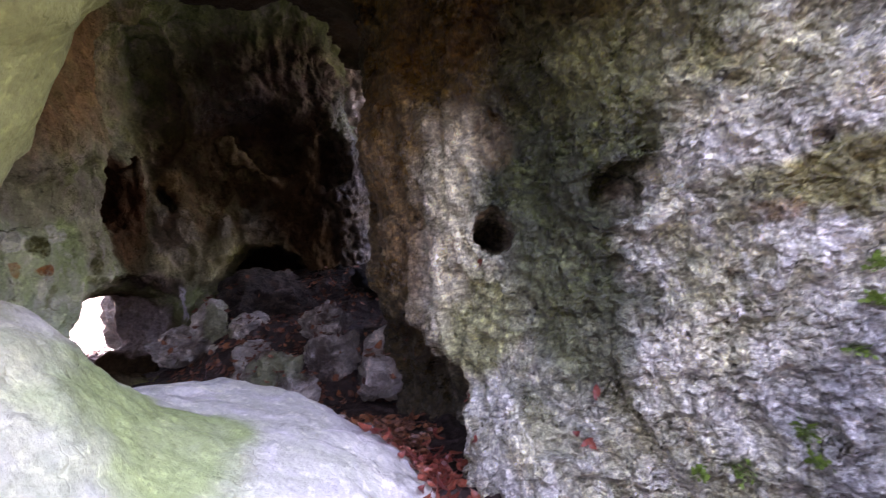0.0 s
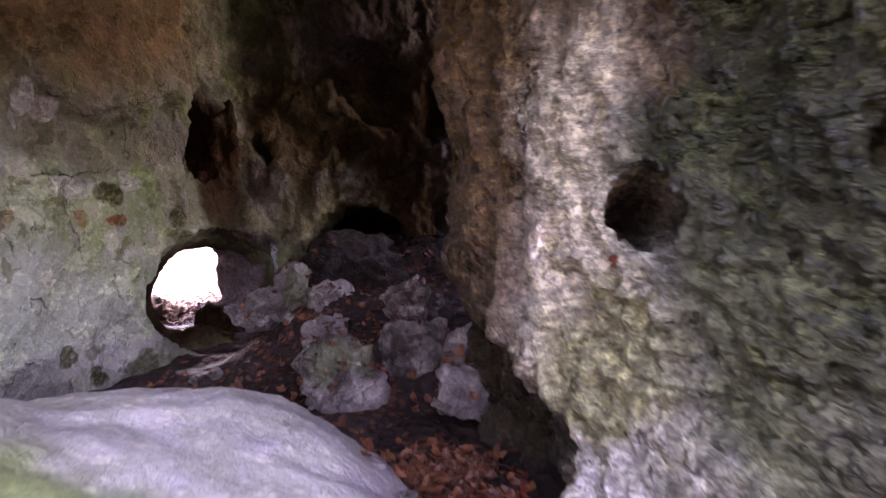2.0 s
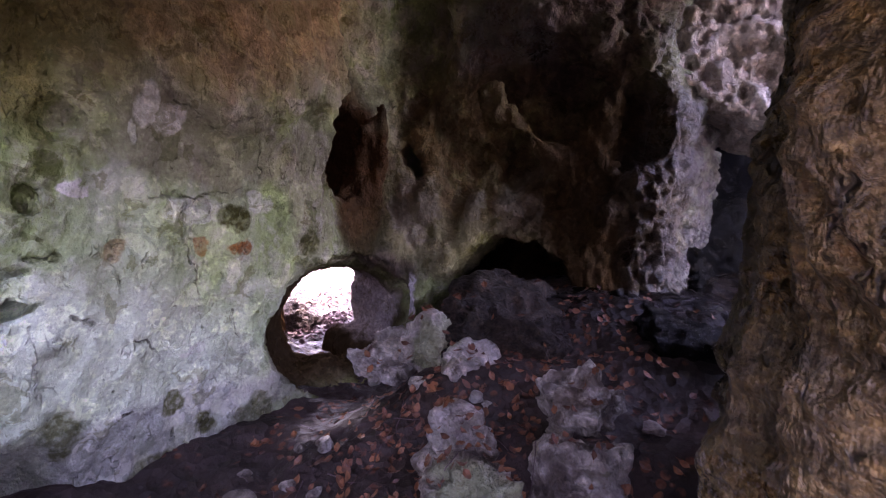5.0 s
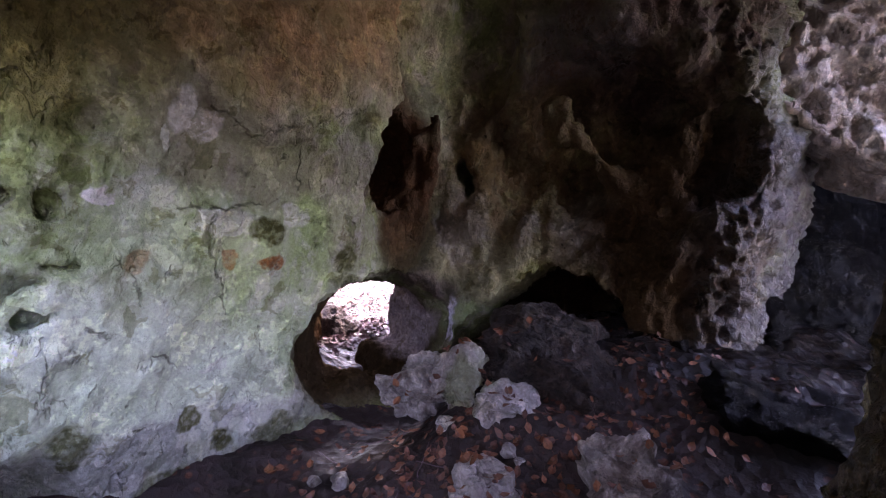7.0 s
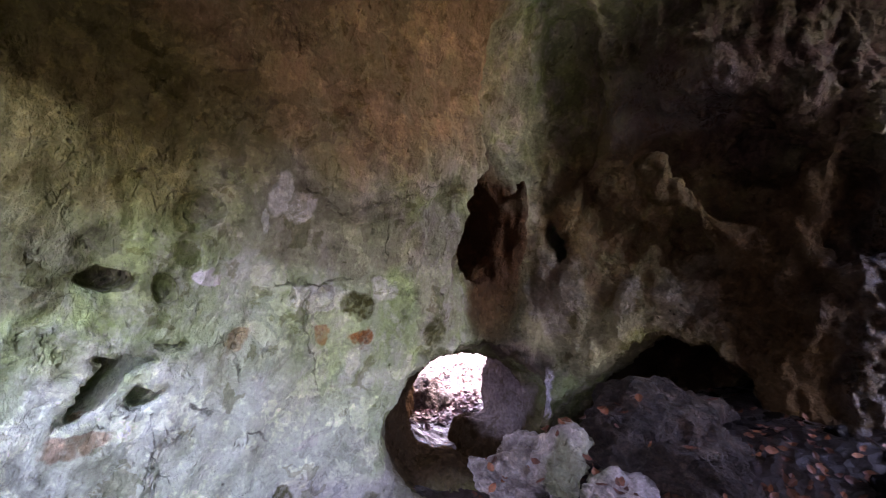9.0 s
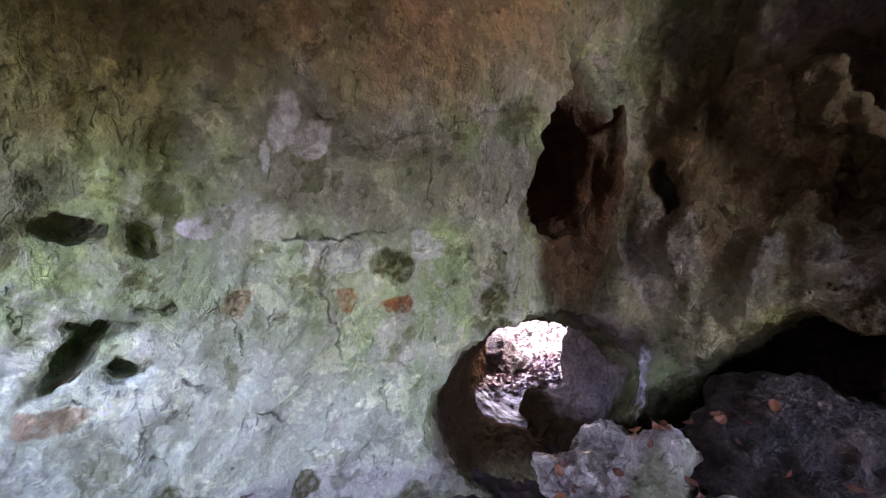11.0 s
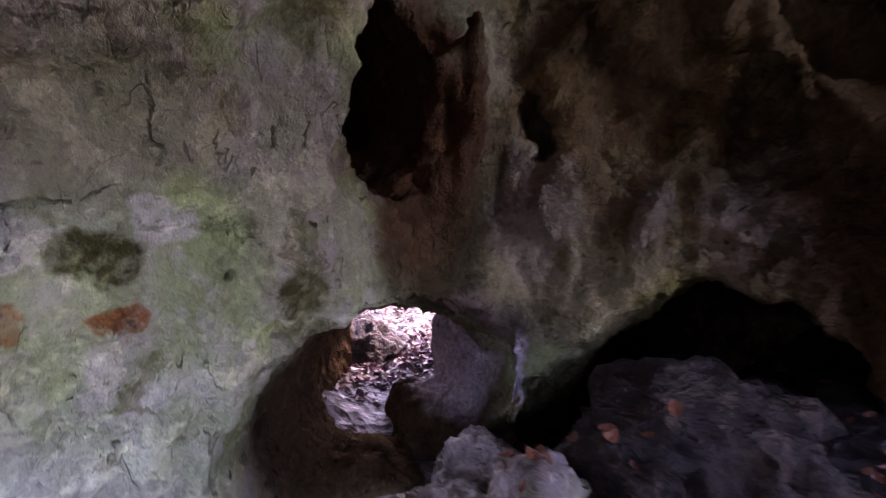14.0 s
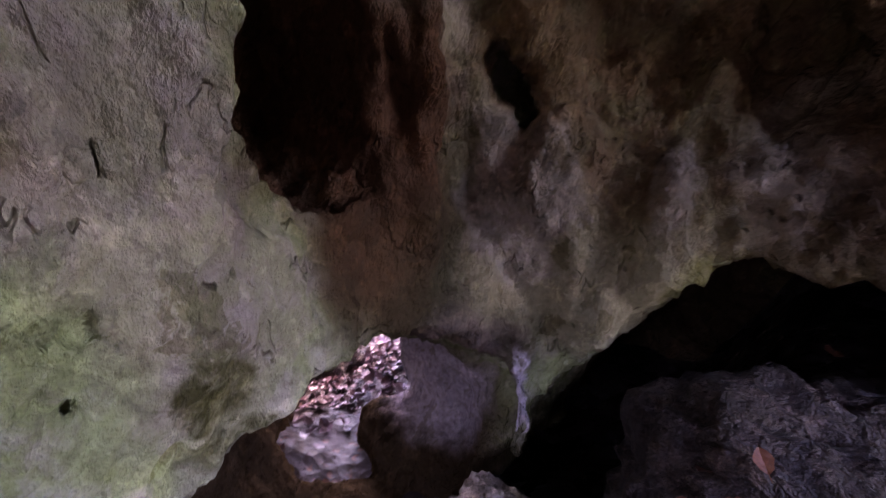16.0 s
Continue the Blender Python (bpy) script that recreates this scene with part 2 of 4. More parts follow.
def rock_material(name, tones, zones=(), spots=(), streak=0.25, rough=(0.55, 0.8), relief=1.0, wet=0.0, pits=0.5, veins=(0.08, 0.07, 0.05), cracks=0.3, crag=0.5, lines=(), chalk=0.3, spec=0.35, fleck=0.0, patch=0.25, drips=(), ledgy=0.0):
    """Weathered limestone. tones: three base colours; zones: broad stains and painted light or shade (centre, radii,
    colour, amount); spots: small sharp ones.
    """
    n = Nodes(name)
    wob = n.vec("SCALE", n.vec("SUBTRACT", n.noise_colour(2.2, 5.0), (0.5, 0.5, 0.5)))
    wob.node.inputs["Scale"].default_value = 0.7
    bent = n.vec("ADD", n.pos, wob)
    fine = n.vec("SCALE", n.vec("SUBTRACT", n.noise_colour(9.0, 5.0), (0.5, 0.5, 0.5)))
    fine.node.inputs["Scale"].default_value = 0.16
    near = n.vec("ADD", n.pos, fine)
    slight = n.vec("SCALE", n.vec("SUBTRACT", n.noise_colour(16.0, 4.0), (0.5, 0.5, 0.5)))
    slight.node.inputs["Scale"].default_value = 0.09
    near2 = n.vec("ADD", n.pos, slight)
    upright = n.vec("MULTIPLY", n.pos, (1.0, 1.0, streak))
    big = n.noise(1.6, 5.0, 0.62, bent)
    mid = n.noise(7.0, 5.0, 0.65, upright, 0.4)
    grain = n.noise(45.0, 4.0, 0.7)
    col = n.mix(n.ramp(big, 0.36, 0.64), tones[0], tones[1])
    col = n.mix(n.ramp(mid, 0.42, 0.72), col, tones[2])
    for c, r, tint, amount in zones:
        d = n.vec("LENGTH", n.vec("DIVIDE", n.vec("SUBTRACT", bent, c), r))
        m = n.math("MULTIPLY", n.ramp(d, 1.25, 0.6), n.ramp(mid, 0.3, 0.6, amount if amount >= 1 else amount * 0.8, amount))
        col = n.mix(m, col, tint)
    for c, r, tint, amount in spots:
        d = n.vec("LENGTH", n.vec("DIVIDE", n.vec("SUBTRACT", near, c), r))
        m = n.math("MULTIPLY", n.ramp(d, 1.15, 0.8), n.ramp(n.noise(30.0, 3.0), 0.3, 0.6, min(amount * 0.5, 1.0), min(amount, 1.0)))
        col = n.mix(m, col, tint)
    split = 0.0
    for a, b, width in lines:
        ab = tuple(v - u for u, v in zip(a, b))
        rel = n.vec("MULTIPLY", n.vec("SUBTRACT", near2, a), (0.1, 1.0, 1.0))
        t = n.math("MULTIPLY", n.vec("DOT_PRODUCT", rel, ab), 1.0 / sum(v * v for v in ab))
        t.node.use_clamp = True
        foot = n.vec("SCALE", ab)
        n.put(foot.node.inputs["Scale"], t)
        split = n.math("MAXIMUM", split, n.ramp(n.vec("LENGTH", n.vec("SUBTRACT", rel, foot)), width * 1.6, width * 0.3))
    if lines:
        col = n.mix(n.math("MULTIPLY", split, n.ramp(n.noise(14.0, 3.0), 0.38, 0.62, 0.1, 0.6)), col, veins)
    crust = n.voronoi(5.5, "DISTANCE_TO_EDGE", bent)
    crack = n.math("MULTIPLY", n.ramp(crust, 0.03, 0.0), n.ramp(n.noise(2.6, 2.0), 0.5, 0.66))
    col = n.mix(n.math("MULTIPLY", crack, cracks), col, veins)
    seam = n.math("ABSOLUTE", n.math("SUBTRACT", n.noise(9.0, 3.0, 0.5, n.vec("MULTIPLY", n.pos, (1.0, 1.0, 0.4))), 0.5))
    seam = n.math("MULTIPLY", n.ramp(seam, 0.016, 0.003), n.ramp(n.noise(7.0, 3.0), 0.54, 0.62))
    col = n.mix(n.math("MULTIPLY", seam, 0.35 * min(1.0, crag)), col, veins)
    scab = n.noise(3.4, 7.0, 0.62, near, 0.5)
    col = n.mix(n.ramp(scab, 0.535, 0.555, 0.0, patch), col, n.mix(1.0, col, (1.45, 1.42, 1.38), "MULTIPLY"))
    lichen = n.noise(5.1, 7.0, 0.6, near, 0.3)
    col = n.mix(n.ramp(lichen, 0.40, 0.375, 0.0, patch), col, n.mix(1.0, col, (0.55, 0.53, 0.42), "MULTIPLY"))
    hole = n.ramp(n.voronoi(13.0, "F1", near), 0.2, 0.05)
    hole = n.math("MULTIPLY", hole, n.ramp(n.noise(3.3, 2.0), 0.55, 0.7))
    col = n.mix(n.math("MULTIPLY", hole, 0.7), col, veins)
    col = n.mix(n.ramp(grain, 0.35, 0.75, 0.0, 0.30), col, n.mix(0.65, col, (0.02, 0.018, 0.012)))
    col = n.mix(n.ramp(n.noise(23.0, 3.0), 0.52, 0.72, 0.0, chalk), col, n.mix(1.0, col, (2.0, 1.97, 1.9), "MULTIPLY"))
    if fleck:
        spark = n.noise(30.0, 5.0, 0.75, n.vec("MULTIPLY", n.pos, (1.0, 1.0, 1.6)))
        col = n.mix(n.ramp(spark, 0.50, 0.58, 0.0, fleck), col, n.mix(1.0, col, (1.9, 1.9, 1.9), "MULTIPLY"))
        col = n.mix(n.ramp(spark, 0.46, 0.38, 0.0, fleck), col, n.mix(1.0, col, (0.3, 0.29, 0.26), "MULTIPLY"))
    blot = n.noise(4.2, 6.0, 0.7, bent, 0.6)
    col = n.mix(n.ramp(blot, 0.54, 0.68, 0.0, 0.5), col, n.mix(0.7, col, veins))
    n.put(n.bsdf.inputs["Base Color"], n.rich(col, 1.05, 1.3))
    damp = n.ramp(n.noise(2.8, 4.0), 0.45, 0.6)
    dry = n.ramp(grain, 0.3, 0.7, rough[0], rough[1])
    rough_now, shine = n.math("SUBTRACT", dry, n.math("MULTIPLY", damp, wet)), spec
    for c, r in drips:
        m = n.ramp(n.vec("LENGTH", n.vec("DIVIDE", n.vec("SUBTRACT", bent, c), r)), 1.15, 0.75)
        rough_now = n.math("SUBTRACT", rough_now, n.math("MULTIPLY", m, n.ramp(mid, 0.3, 0.6, 0.35, 0.6)))
        shine = n.math("ADD", shine, n.math("MULTIPLY", m, 0.7))
    n.put(n.bsdf.inputs["Roughness"], rough_now)
    n.put(n.bsdf.inputs["Specular IOR Level"], shine)
    h = n.math("ADD", n.math("MULTIPLY", mid, 0.7), n.math("MULTIPLY", n.noise(19.0, 5.0, 0.7, upright), 0.55))
    h = n.math("SUBTRACT", h, n.math("MULTIPLY", seam, 0.4))
    h = n.math("SUBTRACT", h, n.math("MULTIPLY", n.math("ADD", hole, n.math("MULTIPLY", crack, cracks)), pits))
    ridge = n.noise(5.5, 5.0, 0.6, n.vec("MULTIPLY", bent, (1.0, 1.0, 0.75)), 0.0, "RIDGED_MULTIFRACTAL")
    h = n.math("SUBTRACT", h, n.math("MULTIPLY", n.ramp(ridge, 0.2, 1.6), crag))
    flake = n.voronoi(11.0, "F1", n.vec("MULTIPLY", near2, (1.0, 1.0, 0.65)))
    h = n.math("SUBTRACT", h, n.math("MULTIPLY", flake, 0.45 * crag))
    if lines:
        h = n.math("SUBTRACT", h, n.math("MULTIPLY", split, 0.3))
    if ledgy:
        chip = n.voronoi(10.0, "F1", n.vec("MULTIPLY", near, (0.8, 0.8, 1.9)))
        chip = n.math("ADD", chip, n.math("MULTIPLY", n.voronoi(24.0, "F1", n.vec("MULTIPLY", near2, (0.8, 0.8, 1.7))), 0.5))
        east = n.tree.nodes.new("ShaderNodeSeparateXYZ")
        n.put(east.inputs[0], bent)
        h = n.math("SUBTRACT", h, n.math("MULTIPLY", chip, n.ramp(east.outputs[0], 0.1, 0.8, 0.0, ledgy)))
    nrm = n.bump(h, 0.9 * relief, 0.07)
    nrm = n.bump(n.noise(60.0, 3.0, 0.6), 0.22 * relief, 0.005, nrm)
    n.put(n.bsdf.inputs["Normal"], nrm)
    return n.mat


RUST, OLIVE = (0.40, 0.14, 0.05), (0.13, 0.13, 0.06)
WHITE = (0.74, 0.73, 0.64)

WALL = rock_material(
    "green_stained_limestone", ((0.50, 0.55, 0.38), (0.38, 0.47, 0.24), (0.60, 0.60, 0.50)),
    # stain colours; upper left also darkened, foot whitened, to paint the light's fall-off
    zones=[((-2.6, 2.9, 2.75), (1.2, 1.6, 0.80), (0.46, 0.30, 0.17), 0.9), ((-2.6, 1.8, 2.1), (1.0, 1.0, 0.5), (0.24, 0.21, 0.095), 0.95), ((-2.6, 2.5, 0.72), (0.6, 1.0, 0.5), (0.80, 0.86, 0.72), 0.85),
           ((-2.6, 1.9, 1.55), (0.7, 0.55, 0.18), (0.20, 0.19, 0.11), 0.7), ((-2.6, 3.1, 1.72), (0.6, 0.6, 0.25), (0.34, 0.30, 0.22), 0.7),
           # recess, niche, alcove and crevice below: brown rock darkened as painted shade
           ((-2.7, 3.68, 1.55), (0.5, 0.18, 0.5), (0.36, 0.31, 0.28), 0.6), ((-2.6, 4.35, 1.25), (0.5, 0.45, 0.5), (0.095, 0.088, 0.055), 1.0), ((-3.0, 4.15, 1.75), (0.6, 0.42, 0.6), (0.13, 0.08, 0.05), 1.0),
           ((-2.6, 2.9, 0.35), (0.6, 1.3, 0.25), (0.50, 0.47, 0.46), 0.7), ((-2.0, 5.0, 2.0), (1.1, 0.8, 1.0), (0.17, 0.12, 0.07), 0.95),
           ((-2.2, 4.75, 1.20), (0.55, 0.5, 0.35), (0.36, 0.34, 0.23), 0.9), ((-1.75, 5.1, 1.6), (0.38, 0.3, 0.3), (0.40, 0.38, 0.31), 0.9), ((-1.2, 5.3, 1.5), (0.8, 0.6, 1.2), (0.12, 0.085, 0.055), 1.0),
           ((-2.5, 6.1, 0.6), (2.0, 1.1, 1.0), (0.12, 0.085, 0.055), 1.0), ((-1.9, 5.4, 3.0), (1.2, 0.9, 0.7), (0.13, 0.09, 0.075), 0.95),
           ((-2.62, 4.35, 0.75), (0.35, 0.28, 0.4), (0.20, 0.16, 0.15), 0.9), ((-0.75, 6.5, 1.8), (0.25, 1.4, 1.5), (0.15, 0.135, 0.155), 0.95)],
    # first spot fills the tunnel: dark brown painted in for its shade
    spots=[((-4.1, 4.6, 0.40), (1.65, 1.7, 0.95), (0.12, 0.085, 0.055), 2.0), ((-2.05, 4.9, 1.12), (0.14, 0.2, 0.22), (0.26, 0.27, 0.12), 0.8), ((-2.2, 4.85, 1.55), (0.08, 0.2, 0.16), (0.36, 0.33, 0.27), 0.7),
           ((-2.61, 3.205, 1.40), (0.3, 0.095, 0.075), OLIVE, 1.0), ((-2.61, 3.233, 1.237), (0.3, 0.06, 0.05), RUST, 0.8),
           ((-2.61, 3.02, 1.25), (0.3, 0.045, 0.045), RUST, 0.55), ((-2.6, 2.62, 1.27), (0.3, 0.05, 0.05), RUST, 0.4), ((-2.6, 2.12, 0.92), (0.3, 0.09, 0.05), RUST, 0.5),
           ((-2.7, 2.487, 1.515), (0.3, 0.040, 0.042), (0.80, 0.75, 0.70), 1.2), ((-2.6, 3.33, 1.48), (0.3, 0.06, 0.06), WHITE, 0.7),
           ((-2.6, 2.98, 1.44), (0.3, 0.15, 0.07), WHITE, 0.65), ((-2.6, 2.76, 1.90), (0.3, 0.05, 0.09), (0.72, 0.70, 0.60), 0.9), ((-2.6, 2.85, 1.84), (0.3, 0.06, 0.05), (0.74, 0.71, 0.62), 1.0), ((-2.6, 2.72, 1.76), (0.3, 0.025, 0.06), (0.70, 0.69, 0.58), 0.8),
           ((-2.6, 3.66, 2.02), (0.3, 0.09, 0.10), OLIVE, 0.6), ((-2.6, 3.68, 1.24), (0.3, 0.09, 0.08), OLIVE, 0.85),
           ((-2.6, 3.72, 1.10), (0.3, 0.10, 0.06), OLIVE, 0.7), ((-2.45, 4.63, 1.42), (0.35, 0.10, 0.27), (0.36, 0.33, 0.27), 1.0),
           ((-2.47, 4.67, 1.62), (0.35, 0.09, 0.2), (0.30, 0.27, 0.21), 0.9), ((-2.45, 4.70, 1.90), (0.35, 0.12, 0.2), (0.24, 0.18, 0.10), 0.7), ((-2.6, 2.92, 0.47), (0.3, 0.07, 0.05), OLIVE, 0.9),
           ((-2.6, 3.09, 0.29), (0.3, 0.06, 0.07), OLIVE, 0.9), ((-2.6, 2.44, 0.49), (0.3, 0.08, 0.14), OLIVE, 0.85), ((-2.6, 2.86, 0.14), (0.3, 0.2, 0.09), OLIVE, 0.85),
           ((-2.6, 3.38, 0.24), (0.3, 0.14, 0.12), OLIVE, 0.7), ((-2.6, 3.01, 0.71), (0.3, 0.06, 0.03), WHITE, 0.8), ((-2.6, 3.75, 0.98), (0.3, 0.25, 0.12), (0.44, 0.42, 0.38), 0.5),
           ((-3.08, 4.86, 0.62), (0.40, 0.34, 0.42), (0.46, 0.40, 0.40), 1.2), ((-2.50, 4.60, 0.78), (0.07, 0.06, 0.17), (0.70, 0.66, 0.70), 1.2)],
    lines=[((-2.62, 2.92, 1.47), (-2.62, 2.92, 1.30), 0.008), ((-2.62, 2.92, 1.30), (-2.62, 2.98, 1.15), 0.007), ((-2.62, 2.98, 1.15), (-2.62, 3.03, 0.98), 0.006),
           ((-2.62, 2.78, 1.50), (-2.62, 3.16, 1.52), 0.006), ((-2.62, 3.18, 1.53), (-2.64, 3.33, 1.63), 0.005), ((-2.64, 3.33, 1.63), (-2.64, 3.30, 1.76), 0.005),
           ((-2.62, 2.86, 1.92), (-2.62, 3.03, 1.83), 0.008), ((-2.62, 3.03, 1.83), (-2.62, 3.30, 1.94), 0.010), ((-2.62, 3.30, 1.94), (-2.62, 3.66, 2.08), 0.008),
           ((-2.62, 2.62, 1.20), (-2.62, 2.66, 1.08), 0.005), ((-2.62, 2.72, 0.86), (-2.62, 2.86, 0.74), 0.006), ((-2.62, 2.47, 1.0), (-2.62, 2.55, 0.98), 0.007)],
    streak=0.8, wet=0.05, rough=(0.72, 0.95), cracks=0.12, relief=1.1, crag=0.55, spec=0.0, patch=0.6,
    drips=[((-0.75, 6.0, 1.8), (0.55, 1.6, 1.6)), ((-2.1, 4.9, 2.75), (0.5, 0.4, 0.3))])
PILLAR = rock_material(
    "wet_streaked_limestone", ((0.69, 0.67, 0.58), (0.49, 0.48, 0.34), (0.85, 0.83, 0.77)),
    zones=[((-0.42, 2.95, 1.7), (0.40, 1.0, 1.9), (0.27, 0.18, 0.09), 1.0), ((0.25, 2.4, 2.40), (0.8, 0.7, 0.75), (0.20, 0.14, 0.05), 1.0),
           ((0.10, 2.45, 1.25), (0.20, 0.35, 0.62), (0.72, 0.67, 0.48), 0.8), ((0.58, 2.2, 1.5), (0.34, 0.5, 1.1), (0.10, 0.115, 0.058), 1.0), ((0.95, 2.0, 2.1), (0.6, 0.5, 0.4), (0.24, 0.24, 0.10), 0.8),
           ((1.3, 1.7, 1.45), (0.3, 0.3, 0.14), (0.25, 0.23, 0.06), 0.8), ((0.5, 2.1, 0.9), (0.25, 0.4, 0.4), (0.20, 0.22, 0.13), 0.7),
           ((0.15, 2.35, 0.85), (0.2, 0.3, 0.2), (0.28, 0.30, 0.13), 0.7), ((1.6, 1.5, 0.6), (0.5, 0.6, 0.5), (0.30, 0.31, 0.33), 0.7),
           # first zone: brown on the cave-facing side, darkened as painted shade
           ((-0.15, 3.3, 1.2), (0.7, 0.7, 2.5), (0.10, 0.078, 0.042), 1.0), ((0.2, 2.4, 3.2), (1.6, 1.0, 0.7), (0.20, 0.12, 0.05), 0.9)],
    spots=[((0.28, 2.4, 1.75), (0.1, 0.2, 0.16), (0.18, 0.11, 0.05), 0.6), ((1.2, 1.75, 1.36), (0.1, 0.2, 0.05), (0.32, 0.15, 0.06), 0.5)],
    streak=0.4, wet=0.32, relief=1.7, cracks=0.0, crag=1.0, rough=(0.38, 0.62), chalk=0.6, spec=0.7, fleck=0.6, patch=0.6, ledgy=0.5)
LEDGE = rock_material(
    "pale_smooth_limestone", ((0.68, 0.66, 0.60), (0.62, 0.63, 0.52), (0.74, 0.71, 0.70)),
    zones=[((-0.85, 1.35, 0.85), (0.32, 0.45, 0.35), (0.40, 0.50, 0.22), 0.85), ((-1.0, 0.8, 1.9), (0.9, 0.7, 0.8), (0.42, 0.43, 0.21), 1.0),
           ((-0.35, 2.3, 0.35), (0.35, 0.5, 0.3), (0.48, 0.40, 0.46), 0.6)],
    streak=0.9, wet=0.1, relief=0.45, cracks=0.0, crag=0.1, patch=0.25)
BOULDER = rock_material(
    "grey_mottled_boulder", ((0.56, 0.50, 0.47), (0.15, 0.115, 0.10), (0.76, 0.70, 0.66)),
    zones=[((-1.95, 4.05, 0.7), (0.2, 0.2, 0.2), (0.26, 0.30, 0.15), 0.6), ((-1.2, 3.2, 0.55), (0.25, 0.2, 0.15), (0.34, 0.38, 0.24), 0.7)],
    streak=1.0, wet=0.2, patch=0.6, relief=1.5)
MOUND = rock_material("dark_brown_boulder", ((0.075, 0.052, 0.043), (0.03, 0.022, 0.018), (0.16, 0.125, 0.105)), streak=1.0, wet=0.25, patch=0.8, relief=1.8, fleck=0.5)
# wet rock, its base blackened further to stand in for the passage's shade
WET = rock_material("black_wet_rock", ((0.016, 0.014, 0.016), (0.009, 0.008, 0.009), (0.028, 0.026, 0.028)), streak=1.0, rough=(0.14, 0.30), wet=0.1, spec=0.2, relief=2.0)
ROOF = rock_material("brown_roof_rock", ((0.16, 0.11, 0.07), (0.10, 0.075, 0.05), (0.20, 0.16, 0.12)), streak=0.8)
POROUS = rock_material("porous_tufa", ((0.76, 0.68, 0.62), (0.60, 0.52, 0.46), (0.84, 0.80, 0.76)), streak=0.6, wet=0.2, relief=1.4)


def ground_material():
    n = Nodes("leaf_strewn_soil")
    a = n.noise(3.0, 5.0)
    col = n.mix(n.ramp(a, 0.35, 0.65), (0.022, 0.014, 0.012), (0.055, 0.034, 0.030))
    leaf = n.voronoi(16.0)
    col = n.mix(n.math("MULTIPLY", n.ramp(leaf, 0.42, 0.3), n.ramp(n.noise(5.0), 0.5, 0.62)), col, (0.16, 0.055, 0.03))
    west = n.tree.nodes.new("ShaderNodeSeparateXYZ")
    n.put(west.inputs[0], n.pos)
    # beyond the tunnel the soil is coloured lighter, as if sunlit
    far = n.ramp(west.outputs[0], -4.1, -4.5)
    litter = n.mix(n.ramp(n.voronoi(14.0), 0.1, 0.5), (0.24, 0.17, 0.15), (0.12, 0.08, 0.07))
    col = n.mix(far, col, litter)
    n.put(n.bsdf.inputs["Base Color"], col)
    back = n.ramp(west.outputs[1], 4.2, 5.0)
    # soil turns glossy and near black inward; the black also stands for shade
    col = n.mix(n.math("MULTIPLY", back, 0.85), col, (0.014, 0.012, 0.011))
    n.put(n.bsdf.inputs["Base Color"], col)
    n.bsdf.inputs["Specular IOR Level"].default_value = 0.3
    n.put(n.bsdf.inputs["Roughness"], n.math("SUBTRACT", n.ramp(n.noise(6.0), 0.4, 0.65, 0.5, 0.85), n.math("MULTIPLY", back, 0.34)))
    h = n.math("ADD", n.noise(9.0, 6.0, 0.7), n.math("MULTIPLY", leaf, 0.8))
    n.put(n.bsdf.inputs["Normal"], n.bump(h, 0.9, 0.03))
    return n.mat


SOIL = ground_material()


def leaf_material(name, a, b, gloss):
    n = Nodes(name)
    info = n.tree.nodes.new("ShaderNodeObjectInfo").outputs["Random"]
    isle = n.tree.nodes.new("ShaderNodeNewGeometry").outputs["Random Per Island"]
    col = n.mix(n.math("FRACT", n.math("ADD", info, isle)), a, b)
    col = n.mix(n.ramp(n.noise(60.0), 0.45, 0.7, 0.0, 0.5), col, (0.05, 0.03, 0.02))
    n.put(n.bsdf.inputs["Base Color"], col)
    n.bsdf.inputs["Roughness"].default_value = gloss
    n.put(n.bsdf.inputs["Normal"], n.bump(n.noise(90.0, 3.0), 0.4, 0.003))
    return n.mat


DEAD_LEAF = leaf_material("dead_beech_leaf", (0.09, 0.028, 0.018), (0.32, 0.11, 0.045), 0.45)
RED_LEAF = leaf_material("wet_red_leaf", (0.17, 0.025, 0.022), (0.36, 0.09, 0.05), 0.3)
# the same dead leaves twice: dim for the sheltered ones, light for sunlit ones
DIM_LEAF = leaf_material("dim_purplish_leaf", (0.15, 0.085, 0.10), (0.05, 0.024, 0.030), 0.4)
SUNLIT_LEAF = leaf_material("sunlit_buff_leaf", (0.34, 0.24, 0.20), (0.20, 0.13, 0.11), 0.6)
HERB = leaf_material("green_herb", (0.10, 0.20, 0.03), (0.20, 0.33, 0.06), 0.5)


# ---- ground ----
def step(v, a, b):
    t = np.clip((v - a) / (b - a), 0, 1)
    return t * t * (3 - 2 * t)


SHADE_BANK = 5.0        # height of an unseen slope, added opposite the entrance to block low skylight


